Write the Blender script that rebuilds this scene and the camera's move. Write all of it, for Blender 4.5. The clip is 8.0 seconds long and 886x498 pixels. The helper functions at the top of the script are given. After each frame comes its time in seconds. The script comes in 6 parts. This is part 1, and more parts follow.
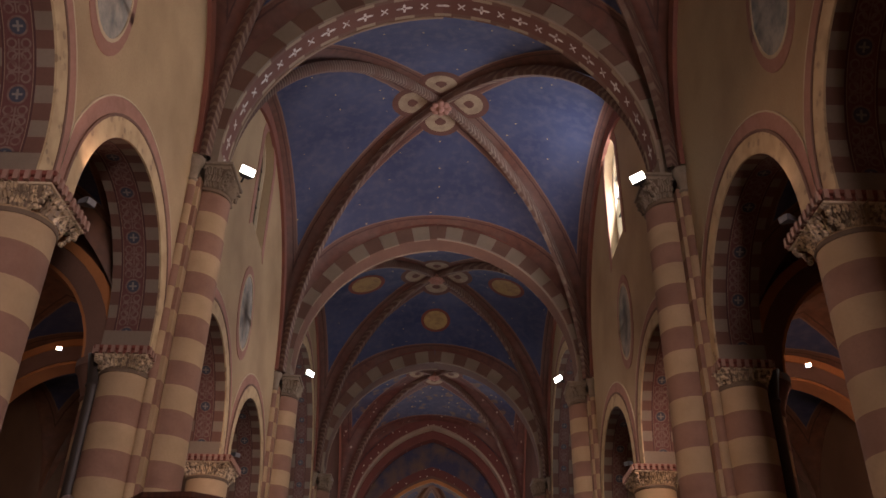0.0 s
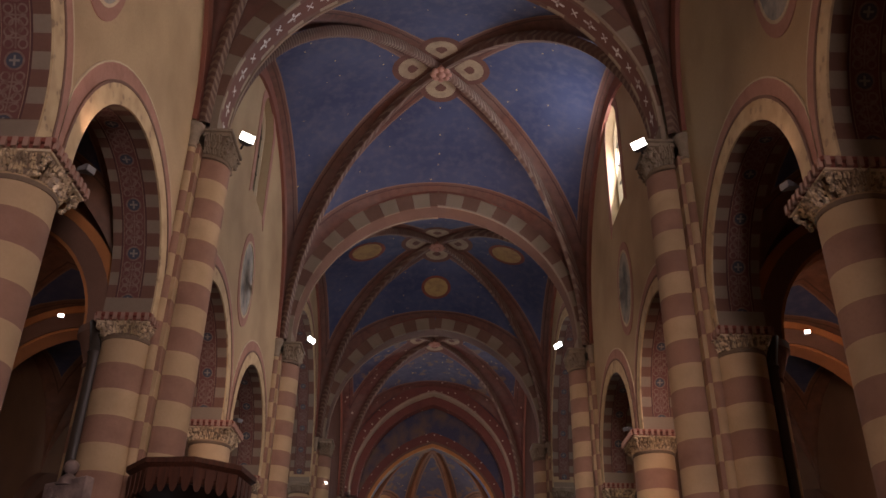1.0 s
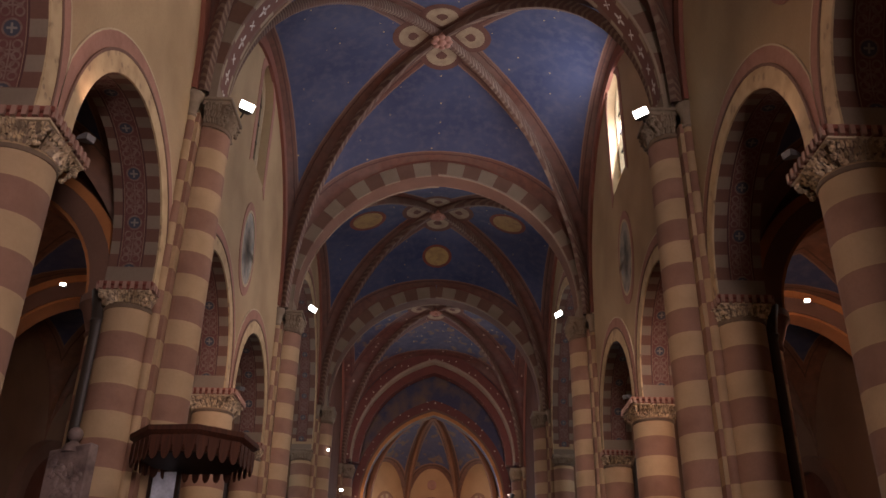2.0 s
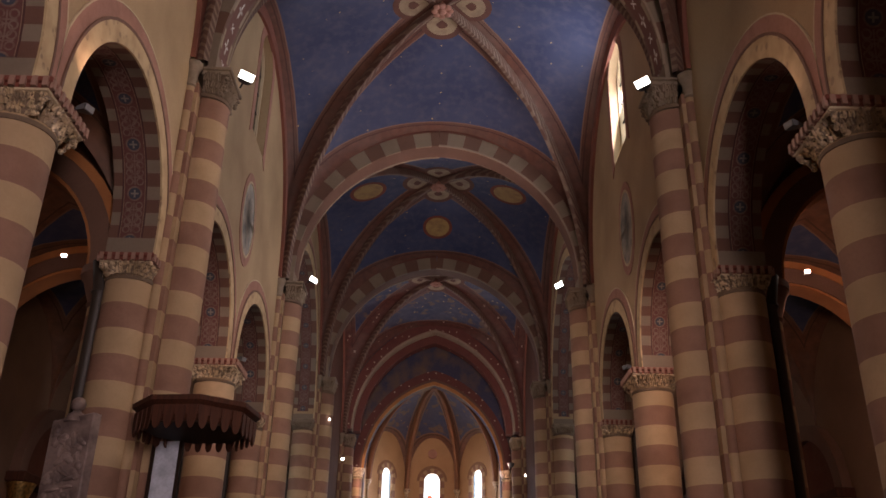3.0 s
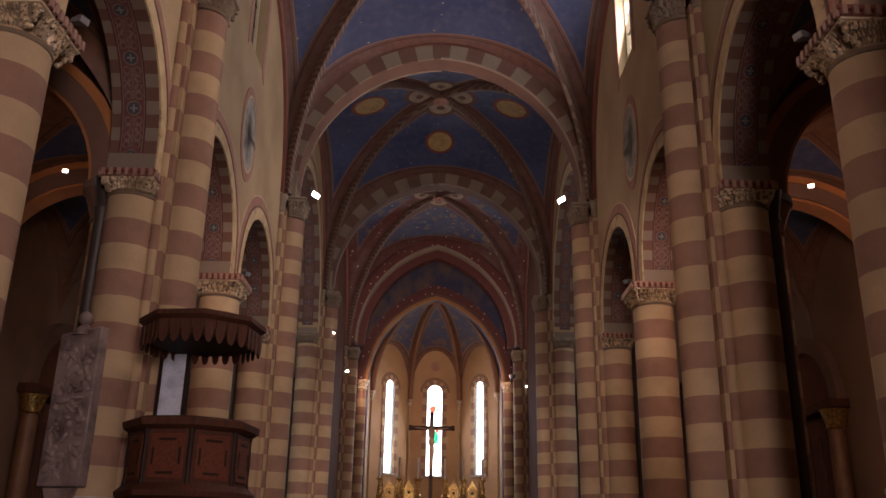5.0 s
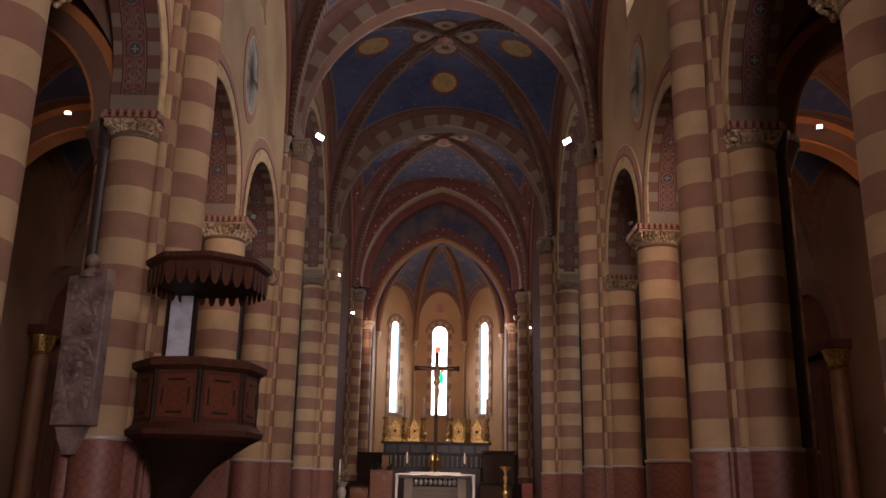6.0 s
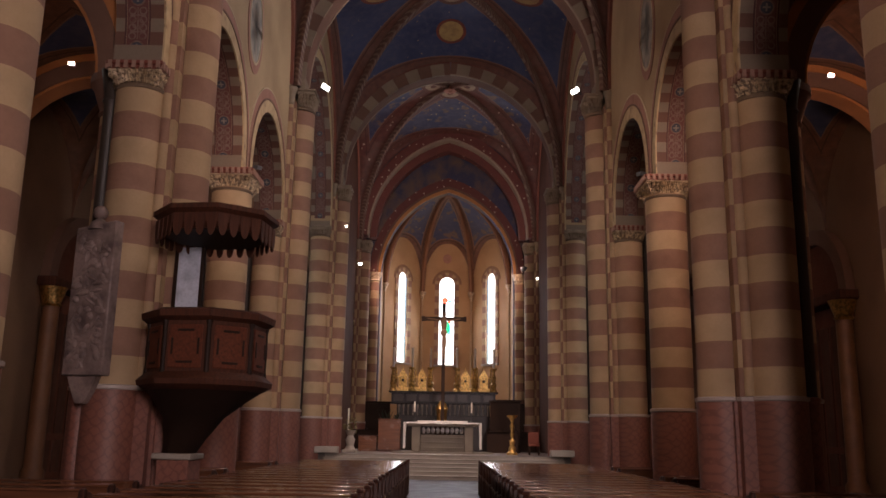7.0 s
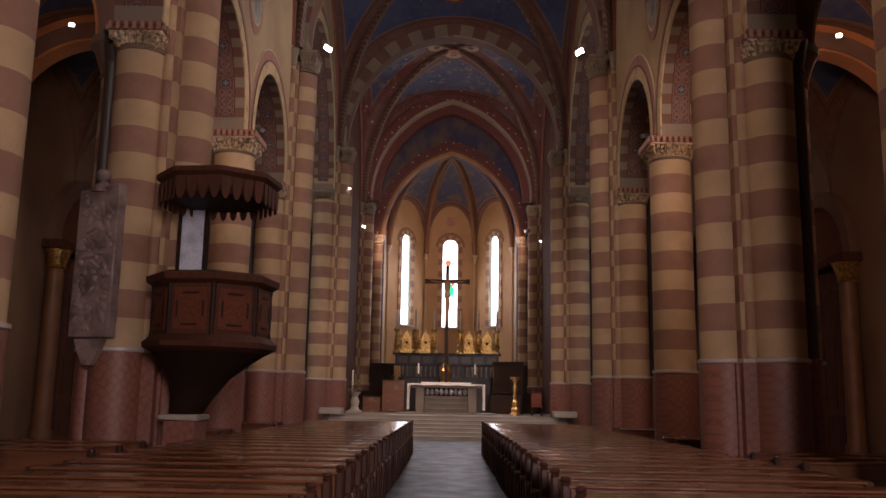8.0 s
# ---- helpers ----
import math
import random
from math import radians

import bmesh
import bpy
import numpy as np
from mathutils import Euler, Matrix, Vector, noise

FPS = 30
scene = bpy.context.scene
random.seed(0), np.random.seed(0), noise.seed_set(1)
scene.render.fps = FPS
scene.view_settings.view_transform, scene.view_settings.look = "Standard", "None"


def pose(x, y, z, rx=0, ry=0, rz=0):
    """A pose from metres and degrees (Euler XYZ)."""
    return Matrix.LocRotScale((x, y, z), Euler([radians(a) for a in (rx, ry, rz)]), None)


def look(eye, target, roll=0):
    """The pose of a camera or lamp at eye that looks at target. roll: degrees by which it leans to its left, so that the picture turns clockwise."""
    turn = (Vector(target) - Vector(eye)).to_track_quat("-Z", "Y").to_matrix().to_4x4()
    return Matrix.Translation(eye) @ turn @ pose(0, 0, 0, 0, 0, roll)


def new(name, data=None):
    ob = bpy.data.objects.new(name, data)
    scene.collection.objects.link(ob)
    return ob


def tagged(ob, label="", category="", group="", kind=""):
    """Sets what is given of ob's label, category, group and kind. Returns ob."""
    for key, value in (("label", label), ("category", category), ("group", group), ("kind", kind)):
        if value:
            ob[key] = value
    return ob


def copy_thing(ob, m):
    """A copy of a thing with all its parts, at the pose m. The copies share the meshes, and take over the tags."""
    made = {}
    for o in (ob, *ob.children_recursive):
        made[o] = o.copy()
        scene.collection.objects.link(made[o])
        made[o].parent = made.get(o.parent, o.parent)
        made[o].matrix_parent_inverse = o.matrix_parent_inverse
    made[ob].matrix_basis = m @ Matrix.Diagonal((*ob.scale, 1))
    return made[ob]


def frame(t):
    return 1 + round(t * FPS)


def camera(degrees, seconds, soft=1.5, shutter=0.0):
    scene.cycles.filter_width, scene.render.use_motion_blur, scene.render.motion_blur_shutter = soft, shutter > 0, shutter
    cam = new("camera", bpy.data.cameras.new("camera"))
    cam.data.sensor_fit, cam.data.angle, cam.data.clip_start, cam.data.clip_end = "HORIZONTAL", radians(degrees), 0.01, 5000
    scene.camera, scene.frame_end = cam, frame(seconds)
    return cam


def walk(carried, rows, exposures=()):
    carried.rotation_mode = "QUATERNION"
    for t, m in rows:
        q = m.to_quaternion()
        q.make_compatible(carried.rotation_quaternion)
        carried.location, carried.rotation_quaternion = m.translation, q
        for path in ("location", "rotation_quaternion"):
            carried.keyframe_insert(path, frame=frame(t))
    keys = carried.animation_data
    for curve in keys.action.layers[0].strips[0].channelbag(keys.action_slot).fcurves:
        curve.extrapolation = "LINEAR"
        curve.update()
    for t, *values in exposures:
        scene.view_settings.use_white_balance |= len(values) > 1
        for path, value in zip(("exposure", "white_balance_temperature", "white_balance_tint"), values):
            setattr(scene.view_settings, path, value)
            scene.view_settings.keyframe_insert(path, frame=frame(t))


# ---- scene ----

cam = camera(54.3, 8.0, soft=1.6)
EYE = (0.0, 0.0, 1.7)
ROWS = [
    (0.0, 121.157, -0.96, -1.021), (0.5, 120.132, -0.94, -0.991), (1.0, 118.976, -0.95, -0.982), (1.5, 117.905, -0.96, -0.95),
    (3.0, 114.996, -0.97, -0.886), (3.5, 113.906, -0.968, -0.861), (4.0, 112.56, -0.98, -0.836), (4.5, 111.136, -0.965, -0.793),
    (6.0, 105.525, -0.965, -0.372), (6.5, 103.883, -0.98, -0.135), (7.0, 102.279, -0.986, 0.098), (7.5, 100.967, -0.989, 0.249),
    (8.0, 99.801, -0.985, 0.33),
]
walk(cam, [(t, pose(*EYE, rx, ry, rz)) for t, rx, ry, rz in ROWS], [(0.0, 0.0), (8.0, 0.0)])

# ---- plan, metres: the nave runs along y, its middle at x = 0
PIERS = (-8.0, 4.0, 16.0, 28.0, 39.4, 51.0)
COLUMNS = (-2.0, 10.0, 22.0)
XA = 5.85            # axis of the arcade
XW = 5.4             # nave face of the wall
XB = 6.3             # aisle face of the wall
XO = 12.6            # outer wall of the aisle
Z_CAP = 8.43         # top of the arcade capitals
Z_HIGH = 13.15       # top of the nave shafts' capitals
Z_DADO = 2.4
Z_STRIP = Z_DADO + 0.09   # first striped course
Z_TRANS = 11.05      # top of the transept arch's capitals
COURSE = 0.496
R_ARCH = 4.95        # transverse arches
Z_CHOIR = 0.95

# ---- light
world = bpy.data.worlds.new("sky")
scene.world = world
world.use_nodes = True
wn, wl = world.node_tree.nodes, world.node_tree.links
sky = wn.new("ShaderNodeTexSky")
sky.sky_type, sky.sun_disc, sky.sun_elevation, sky.sun_rotation = "NISHITA", False, radians(40), radians(100)
wn["Background"].inputs["Strength"].default_value = 0.15
wl.new(sky.outputs[0], wn["Background"].inputs["Color"])
sun = new("sun", bpy.data.lights.new("sun", "SUN"))
sun.data.energy, sun.data.angle, sun.data.color = 2.5, radians(0.5), (1.0, 0.95, 0.88)
sun.matrix_world = look((40, -10, 50), (0, 22, 10))


def lamp_spot(eye, target, watts, colour, cone=150, size=0.25, blend=0.6):
    ob = new("flood_and_fill_spot", bpy.data.lights.new("flood_and_fill_spot", "SPOT"))
    ob.data.energy, ob.data.color, ob.data.spot_size, ob.data.spot_blend, ob.data.shadow_soft_size = watts, colour, radians(cone), blend, size
    ob.matrix_world = look(eye, target)
    return ob


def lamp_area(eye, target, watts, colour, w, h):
    ob = new("window_and_fill_light", bpy.data.lights.new("window_and_fill_light", "AREA"))
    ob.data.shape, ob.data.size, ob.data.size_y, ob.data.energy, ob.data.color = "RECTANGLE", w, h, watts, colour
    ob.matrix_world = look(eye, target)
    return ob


WARM, COOL, DAY = (1.0, 0.61, 0.48), (1.0, 0.73, 0.72), (0.95, 0.90, 1.0)
# floodlights on the first pair of piers
lamp_spot((4.2, 15.4, 12.95), (-5.4, 8.8, 7.5), 1050, (1.0, 0.75, 0.64), 125)
lamp_spot((-4.0, 15.4, 12.85), (2.0, 21.0, 19.0), 240, WARM, 105)
lamp_spot((-4.0, 15.3, 12.8), (5.6, 9.0, 3.0), 750, (1.0, 0.60, 0.42), 82)
for sx in (-1, 1):
    lamp_spot((sx * 3.9, 15.5, 12.8), (-sx * 2.5, 29.0, 4.0), 1600 if sx > 0 else 800, (1.0, 0.80, 0.76) if sx > 0 else (1.0, 0.60, 0.42), 85)
    # second pair of piers; the spots at y = 28.8 are added fill without a fitting
    lamp_spot((sx * 4.0, 27.35, 13.15), (-sx * 2.0, 23.0, 18.0), 620 if sx > 0 else 200, COOL if sx > 0 else WARM, 130)
    lamp_spot((sx * 4.2, 28.8, 13.0), (0, 34.0, 17.0), 200, COOL, 130)
    lamp_spot((sx * 4.1, 28.8, 12.9), (-sx * 1.5, 38.0, 1.5), 1500, (1.0, 0.75, 0.70), 75)
    # aisle lamps and the lamps on the column capitals
    lamp_spot((sx * 7.5, 15.6, 8.7), (sx * 10.4, 22.5, 5.5), 240 if sx < 0 else 800, WARM, 150)
    lamp_spot((sx * 5.2, 11.0, 9.25), (sx * 5.4, 10.4, 11.5), 70 if sx < 0 else 14, WARM, 120, 0.08)
    # choir: a small lamp backs the left y = 38.6 spot; the others are added fill
    lamp_spot((sx * 4.45, 38.6, 11.2), (-sx * 0.4, 43.0, 1.5), 2200, (1.0, 0.70, 0.56), 56)
    lamp_spot((sx * 4.4, 42.2, 12.6), (-sx * 0.6, 49.0, 18.5), 520, COOL, 120)
lamp_area((5.72, 22.0, 17.3), (0, 22.0, 18.5), 320, DAY, 1.5, 3.2)
lamp_area((0, 57.8, 9.4), (0, 50, 7), 300, DAY, 0.95, 5.6)
for sx in (-1, 1):
    lamp_area((sx * 2.8, 56.3, 9.4), (0, 51, 7), 130, DAY, 0.9, 5.6)
lamp_spot((-4.3, 49.9, 11.5), (1.5, 57, 9), 420, WARM, 110)
lamp_spot((4.3, 49.9, 11.5), (-1.5, 57, 9), 380, WARM, 110)
lamp_spot((4.45, 49.75, 11.75), (4.75, 50.1, 13.6), 24, (1.0, 0.66, 0.42), 90, 0.08)
# unseen fill lamp added behind the camera to brighten the near columns
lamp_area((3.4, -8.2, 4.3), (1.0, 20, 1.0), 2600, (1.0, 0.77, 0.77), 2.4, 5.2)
# daylight from the transept windows
for sx in (-1, 1):
    lamp_area((sx * 12.5, 33.7, 8.5), (0, 33.0, 7.0), 90 if sx < 0 else 170, DAY, 2.2, 5.5)


# ---- materials
def nodes(name, rough=0.7, metal=0.0):
    m = bpy.data.materials.new(name)
    m.use_nodes = True
    b = m.node_tree.nodes["Principled BSDF"]
    b.inputs["Roughness"].default_value, b.inputs["Metallic"].default_value = rough, metal
    return m, m.node_tree.nodes, m.node_tree.links, b


def tint(c):
    return (*c, 1.0)


def world_noise(n, l, scale, detail=5.0):
    g = n.new("ShaderNodeNewGeometry")
    t = n.new("ShaderNodeTexNoise")
    t.inputs["Scale"].default_value, t.inputs["Detail"].default_value = scale, detail
    l.new(g.outputs["Position"], t.inputs["Vector"])
    return t


def mix(n, l, fac, a, b, blend="MIX"):
    m = n.new("ShaderNodeMix")
    m.data_type, m.blend_type = "RGBA", blend
    for k, v in ((0, fac), (6, a), (7, b)):
        if isinstance(v, bpy.types.NodeSocket):
            l.new(v, m.inputs[k])
        else:
            m.inputs[k].default_value = v if k == 0 else tint(v)
    return m.outputs[2]


def ramp(n, l, fac, lo, hi):
    r = n.new("ShaderNodeMapRange")
    r.inputs["From Min"].default_value, r.inputs["From Max"].default_value = lo, hi
    l.new(fac, r.inputs["Value"])
    return r.outputs["Result"]


def calc(n, l, op, a, b=0.0):
    m = n.new("ShaderNodeMath")
    m.operation = op
    for k, v in enumerate((a, b)):
        if isinstance(v, bpy.types.NodeSocket):
            l.new(v, m.inputs[k])
        else:
            m.inputs[k].default_value = v
    return m.outputs[0]


def bump(n, l, b, height, strength, dist=0.01):
    k = n.new("ShaderNodeBump")
    k.inputs["Strength"].default_value, k.inputs["Distance"].default_value = strength, dist
    l.new(height, k.inputs["Height"])
    l.new(k.outputs[0], b.inputs["Normal"])


def plaster(name, base, dark, rough=0.75, scale=1.2, amount=0.7, relief=0.25, vary=0.10, spec=0.35):
    """A painted or stone surface with broad stains, fine grain and a slight change from piece to piece."""
    m, n, l, b = nodes(name, rough)
    big, fine = world_noise(n, l, scale, 6), world_noise(n, l, 22, 4)
    c = mix(n, l, calc(n, l, "MULTIPLY", ramp(n, l, big.outputs["Fac"], 0.42, 0.72), amount), base, dark)
    c = mix(n, l, calc(n, l, "MULTIPLY", ramp(n, l, fine.outputs["Fac"], 0.45, 0.75), 0.35), c, dark)
    info = n.new("ShaderNodeObjectInfo")
    c = mix(n, l, calc(n, l, "MULTIPLY", info.outputs["Random"], vary * 2.5), c, dark)
    l.new(c, b.inputs["Base Color"])
    b.inputs["Specular IOR Level"].default_value = spec
    bump(n, l, b, fine.outputs["Fac"], relief)
    return m


CREAM = plaster("cream_stone", (0.43, 0.305, 0.175), (0.31, 0.215, 0.12), scale=1.6, amount=0.85, vary=0.16)
ROSE = plaster("rose_stone", (0.265, 0.148, 0.10), (0.185, 0.098, 0.065), scale=1.6, amount=0.85, vary=0.16)
WALL = plaster("ochre_plaster", (0.42, 0.31, 0.175), (0.27, 0.185, 0.10), scale=0.5, amount=0.9)
GREYV = plaster("grey_voussoir", (0.255, 0.20, 0.14), (0.18, 0.14, 0.095))
BROWNV = plaster("brown_voussoir", (0.165, 0.09, 0.06), (0.115, 0.062, 0.042))
REDBAND = plaster("red_painted_band", (0.19, 0.055, 0.035), (0.12, 0.04, 0.028))
ORANGE = plaster("ochre_band", (0.42, 0.20, 0.07), (0.28, 0.12, 0.045))
CREAMLINE = plaster("pale_line", (0.55, 0.45, 0.30), (0.38, 0.29, 0.18))
STONE = plaster("grey_marble", (0.36, 0.32, 0.27), (0.22, 0.19, 0.155), rough=0.45)
ALTARSTONE = plaster("brown_grey_altar_stone", (0.20, 0.17, 0.13), (0.11, 0.09, 0.07), rough=0.5)
RISER = plaster("worn_step_riser", (0.40, 0.35, 0.29), (0.27, 0.23, 0.19), rough=0.5)
STONECAP = plaster("dull_carved_stone", (0.27, 0.215, 0.15), (0.15, 0.115, 0.08), scale=5.0)
TOOTH = plaster("dull_rose_teeth", (0.33, 0.20, 0.15), (0.22, 0.12, 0.09))
# darker copies of the voussoir colours, with the underside's shade put in
SOFFGREY = plaster("shaded_grey_underside", (0.21, 0.165, 0.12), (0.15, 0.115, 0.08))
SOFFROSE = plaster("shaded_rose_underside", (0.14, 0.07, 0.048), (0.10, 0.05, 0.035))
WHITESTRIP = plaster("pale_marble_strip", (0.42, 0.36, 0.32), (0.30, 0.24, 0.21), rough=0.4)
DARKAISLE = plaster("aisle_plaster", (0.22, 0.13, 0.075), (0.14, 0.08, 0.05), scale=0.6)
CLOTH = plaster("white_linen", (0.80, 0.78, 0.74), (0.68, 0.66, 0.62), rough=0.9)
BLACK = plaster("black_housing", (0.02, 0.02, 0.022), (0.012, 0.012, 0.012), rough=0.5)
DARKWOOD = plaster("dark_choir_wood", (0.030, 0.016, 0.011), (0.015, 0.009, 0.006), rough=0.6, spec=0.12)
RELIEF = plaster("carved_marble", (0.27, 0.20, 0.175), (0.075, 0.052, 0.048), rough=0.5, scale=3.2, amount=1.0, relief=0.5)


def metal(name, base, rough=0.35):
    m, n, l, b = nodes(name, rough, 1.0)
    t = world_noise(n, l, 11, 5)
    l.new(mix(n, l, ramp(n, l, t.outputs["Fac"], 0.42, 0.62), base, tuple(v * 0.5 for v in base)), b.inputs["Base Color"])
    bump(n, l, b, t.outputs["Fac"], 0.7, 0.04)
    return m


GOLD = metal("gilded_metal", (0.83, 0.56, 0.20), 0.32)
IRON = metal("dark_iron", (0.10, 0.09, 0.085), 0.5)
SILVER = metal("grey_aluminium", (0.55, 0.55, 0.56), 0.3)


def gilt_stone():
    m, n, l, b = nodes("gilded_carving", 0.5)
    t, t2 = world_noise(n, l, 13, 5), world_noise(n, l, 2.5, 3)
    # dark noise blotches stand in for shade in the carved recesses
    f = ramp(n, l, t.outputs["Fac"], 0.42, 0.54)
    c = mix(n, l, f, (0.20, 0.15, 0.10), (0.66, 0.52, 0.33))
    l.new(mix(n, l, ramp(n, l, t2.outputs["Fac"], 0.45, 0.75), c, (0.24, 0.17, 0.10)), b.inputs["Base Color"])
    l.new(calc(n, l, "MULTIPLY", f, 0.4), b.inputs["Metallic"])
    bump(n, l, b, t.outputs["Fac"], 0.6, 0.02)
    return m


GILT = gilt_stone()


def wood(name, base, dark, rough=0.3, axis=0):
    m, n, l, b = nodes(name, rough)
    tc, mp, t = n.new("ShaderNodeTexCoord"), n.new("ShaderNodeMapping"), n.new("ShaderNodeTexNoise")
    s = [14.0, 14.0, 14.0]
    s[axis] = 0.9
    mp.inputs["Scale"].default_value = s
    t.inputs["Scale"].default_value, t.inputs["Detail"].default_value = 1.6, 6
    l.new(tc.outputs["Object"], mp.inputs["Vector"])
    l.new(mp.outputs[0], t.inputs["Vector"])
    c = mix(n, l, ramp(n, l, t.outputs["Fac"], 0.35, 0.7), base, dark)
    info = n.new("ShaderNodeObjectInfo")
    c = mix(n, l, calc(n, l, "MULTIPLY", info.outputs["Random"], 0.4), c, dark)
    l.new(c, b.inputs["Base Color"])
    wear = world_noise(n, l, 3, 4)
    l.new(calc(n, l, "ADD", calc(n, l, "MULTIPLY", wear.outputs["Fac"], 0.35), rough - 0.12), b.inputs["Roughness"])
    bump(n, l, b, t.outputs["Fac"], 0.2)
    b.inputs["Specular IOR Level"].default_value = 0.5 if rough < 0.3 else 0.25
    return m


PEWWOOD = wood("pew_wood", (0.165, 0.066, 0.031), (0.085, 0.034, 0.017), 0.18)
PEWWOOD.node_tree.nodes["Principled BSDF"].inputs["Coat Weight"].default_value = 1.0
PEWWOOD.node_tree.nodes["Principled BSDF"].inputs["Coat Roughness"].default_value = 0.15
PEWEND = wood("pew_end_wood", (0.055, 0.021, 0.012), (0.03, 0.012, 0.008), 0.35, 2)
WALNUT = wood("walnut", (0.085, 0.028, 0.013), (0.04, 0.014, 0.008), 0.6, 2)
WALNUT_RED = wood("walnut_panel", (0.125, 0.034, 0.014), (0.065, 0.019, 0.009), 0.62, 0)


def pattern_mat(name, per_u, per_v, rough=0.75):
    """Painted ornament that repeats along a strip, by the strip's own coordinates in metres."""
    m, n, l, b = nodes(name, rough)
    uv = n.new("ShaderNodeUVMap")
    sep = n.new("ShaderNodeSeparateXYZ")
    l.new(uv.outputs[0], sep.inputs[0])
    u = calc(n, l, "SUBTRACT", calc(n, l, "FRACT", calc(n, l, "DIVIDE", sep.outputs[0], per_u)), 0.5)
    v = calc(n, l, "SUBTRACT", calc(n, l, "FRACT", calc(n, l, "DIVIDE", sep.outputs[1], per_v)), 0.5)
    au, av = calc(n, l, "ABSOLUTE", u), calc(n, l, "ABSOLUTE", v)
    return m, n, l, b, u, v, au, av, sep


def less(n, l, a, t):
    return calc(n, l, "LESS_THAN", a, t)


def both(n, l, a, b):
    return calc(n, l, "MULTIPLY", a, b)


def either(n, l, a, b):
    return calc(n, l, "MAXIMUM", a, b)


def disc(n, l, x, y, cx, cy):
    """Distance to a centre in a folded strip."""
    dx, dy = calc(n, l, "SUBTRACT", x, cx), calc(n, l, "SUBTRACT", y, cy)
    return calc(n, l, "SQRT", calc(n, l, "ADD", calc(n, l, "MULTIPLY", dx, dx), calc(n, l, "MULTIPLY", dy, dy)))


def soffit_mat():
    """Dark red panel with a chain of blue roundels and pale interlaced knots, framed by lines; the strip is 0.48 m wide."""
    m, n, l, b, u, v, au, av, sep = pattern_mat("painted_soffit_panel", 1.0, 0.95)
    x, y = calc(n, l, "MULTIPLY", au, 0.48), calc(n, l, "MULTIPLY", av, 0.95)
    r = disc(n, l, x, y, 0.0, 0.0)
    blue = less(n, l, r, 0.115)
    ink = less(n, l, calc(n, l, "ABSOLUTE", calc(n, l, "SUBTRACT", r, 0.13)), 0.016)
    arms = both(n, l, less(n, l, calc(n, l, "MINIMUM", x, y), 0.017), less(n, l, r, 0.075))
    for cx, cy, rad in ((0.10, 0.235, 0.062), (0.10, 0.40, 0.062), (0.0, 0.475, 0.10)):
        ink = either(n, l, ink, less(n, l, calc(n, l, "ABSOLUTE", calc(n, l, "SUBTRACT", disc(n, l, x, y, cx, cy), rad)), 0.014))
    bar = both(n, l, less(n, l, x, 0.013), calc(n, l, "GREATER_THAN", y, 0.17))
    tie = both(n, l, less(n, l, calc(n, l, "ABSOLUTE", calc(n, l, "SUBTRACT", y, 0.318)), 0.013), less(n, l, x, 0.15))
    ink = either(n, l, ink, either(n, l, bar, tie))
    wear, stain = world_noise(n, l, 9, 5), world_noise(n, l, 1.3, 5)
    ink = both(n, l, ink, ramp(n, l, wear.outputs["Fac"], 0.25, 0.55))
    c = mix(n, l, stain.outputs["Fac"], (0.085, 0.026, 0.022), (0.13, 0.050, 0.040))
    c = mix(n, l, blue, c, (0.042, 0.046, 0.062))
    c = mix(n, l, calc(n, l, "MULTIPLY", ink, 0.7), c, (0.19, 0.14, 0.105))
    c = mix(n, l, arms, c, (0.18, 0.165, 0.14))
    c = mix(n, l, calc(n, l, "GREATER_THAN", au, 0.43), c, (0.065, 0.022, 0.018))
    c = mix(n, l, less(n, l, calc(n, l, "ABSOLUTE", calc(n, l, "SUBTRACT", au, 0.42)), 0.012), c, (0.22, 0.15, 0.10))
    l.new(c, b.inputs["Base Color"])
    bump(n, l, b, wear.outputs["Fac"], 0.15)
    return m


def cross_mat():
    """Reddish brown band with white crosses, a slanted and a long-armed one in turn."""
    m, n, l, b, u, v, au, av, sep = pattern_mat("painted_cross_band", 1.0, 1.06)
    x, y = calc(n, l, "MULTIPLY", au, 0.72), calc(n, l, "MULTIPLY", av, 1.06)
    y2 = calc(n, l, "SUBTRACT", 0.53, y)
    four = both(n, l, less(n, l, calc(n, l, "MINIMUM", x, y), 0.034), less(n, l, calc(n, l, "ADD", x, calc(n, l, "MULTIPLY", y, 0.6)), 0.14))
    four = both(n, l, four, calc(n, l, "GREATER_THAN", calc(n, l, "ADD", x, y), 0.035))
    diag = both(n, l, less(n, l, calc(n, l, "ABSOLUTE", calc(n, l, "SUBTRACT", x, y2)), 0.028), less(n, l, calc(n, l, "ADD", x, y2), 0.18))
    wear, stain = world_noise(n, l, 4, 5), world_noise(n, l, 0.9, 5)
    ink = both(n, l, either(n, l, four, diag), ramp(n, l, wear.outputs["Fac"], 0.28, 0.5))
    c = mix(n, l, stain.outputs["Fac"], (0.10, 0.036, 0.026), (0.17, 0.075, 0.05))
    c = mix(n, l, ink, c, (0.62, 0.60, 0.55))
    c = mix(n, l, calc(n, l, "GREATER_THAN", au, 0.36), c, mix(n, l, less(n, l, av, 0.25), (0.14, 0.075, 0.05), (0.30, 0.24, 0.16)))
    l.new(c, b.inputs["Base Color"])
    return m


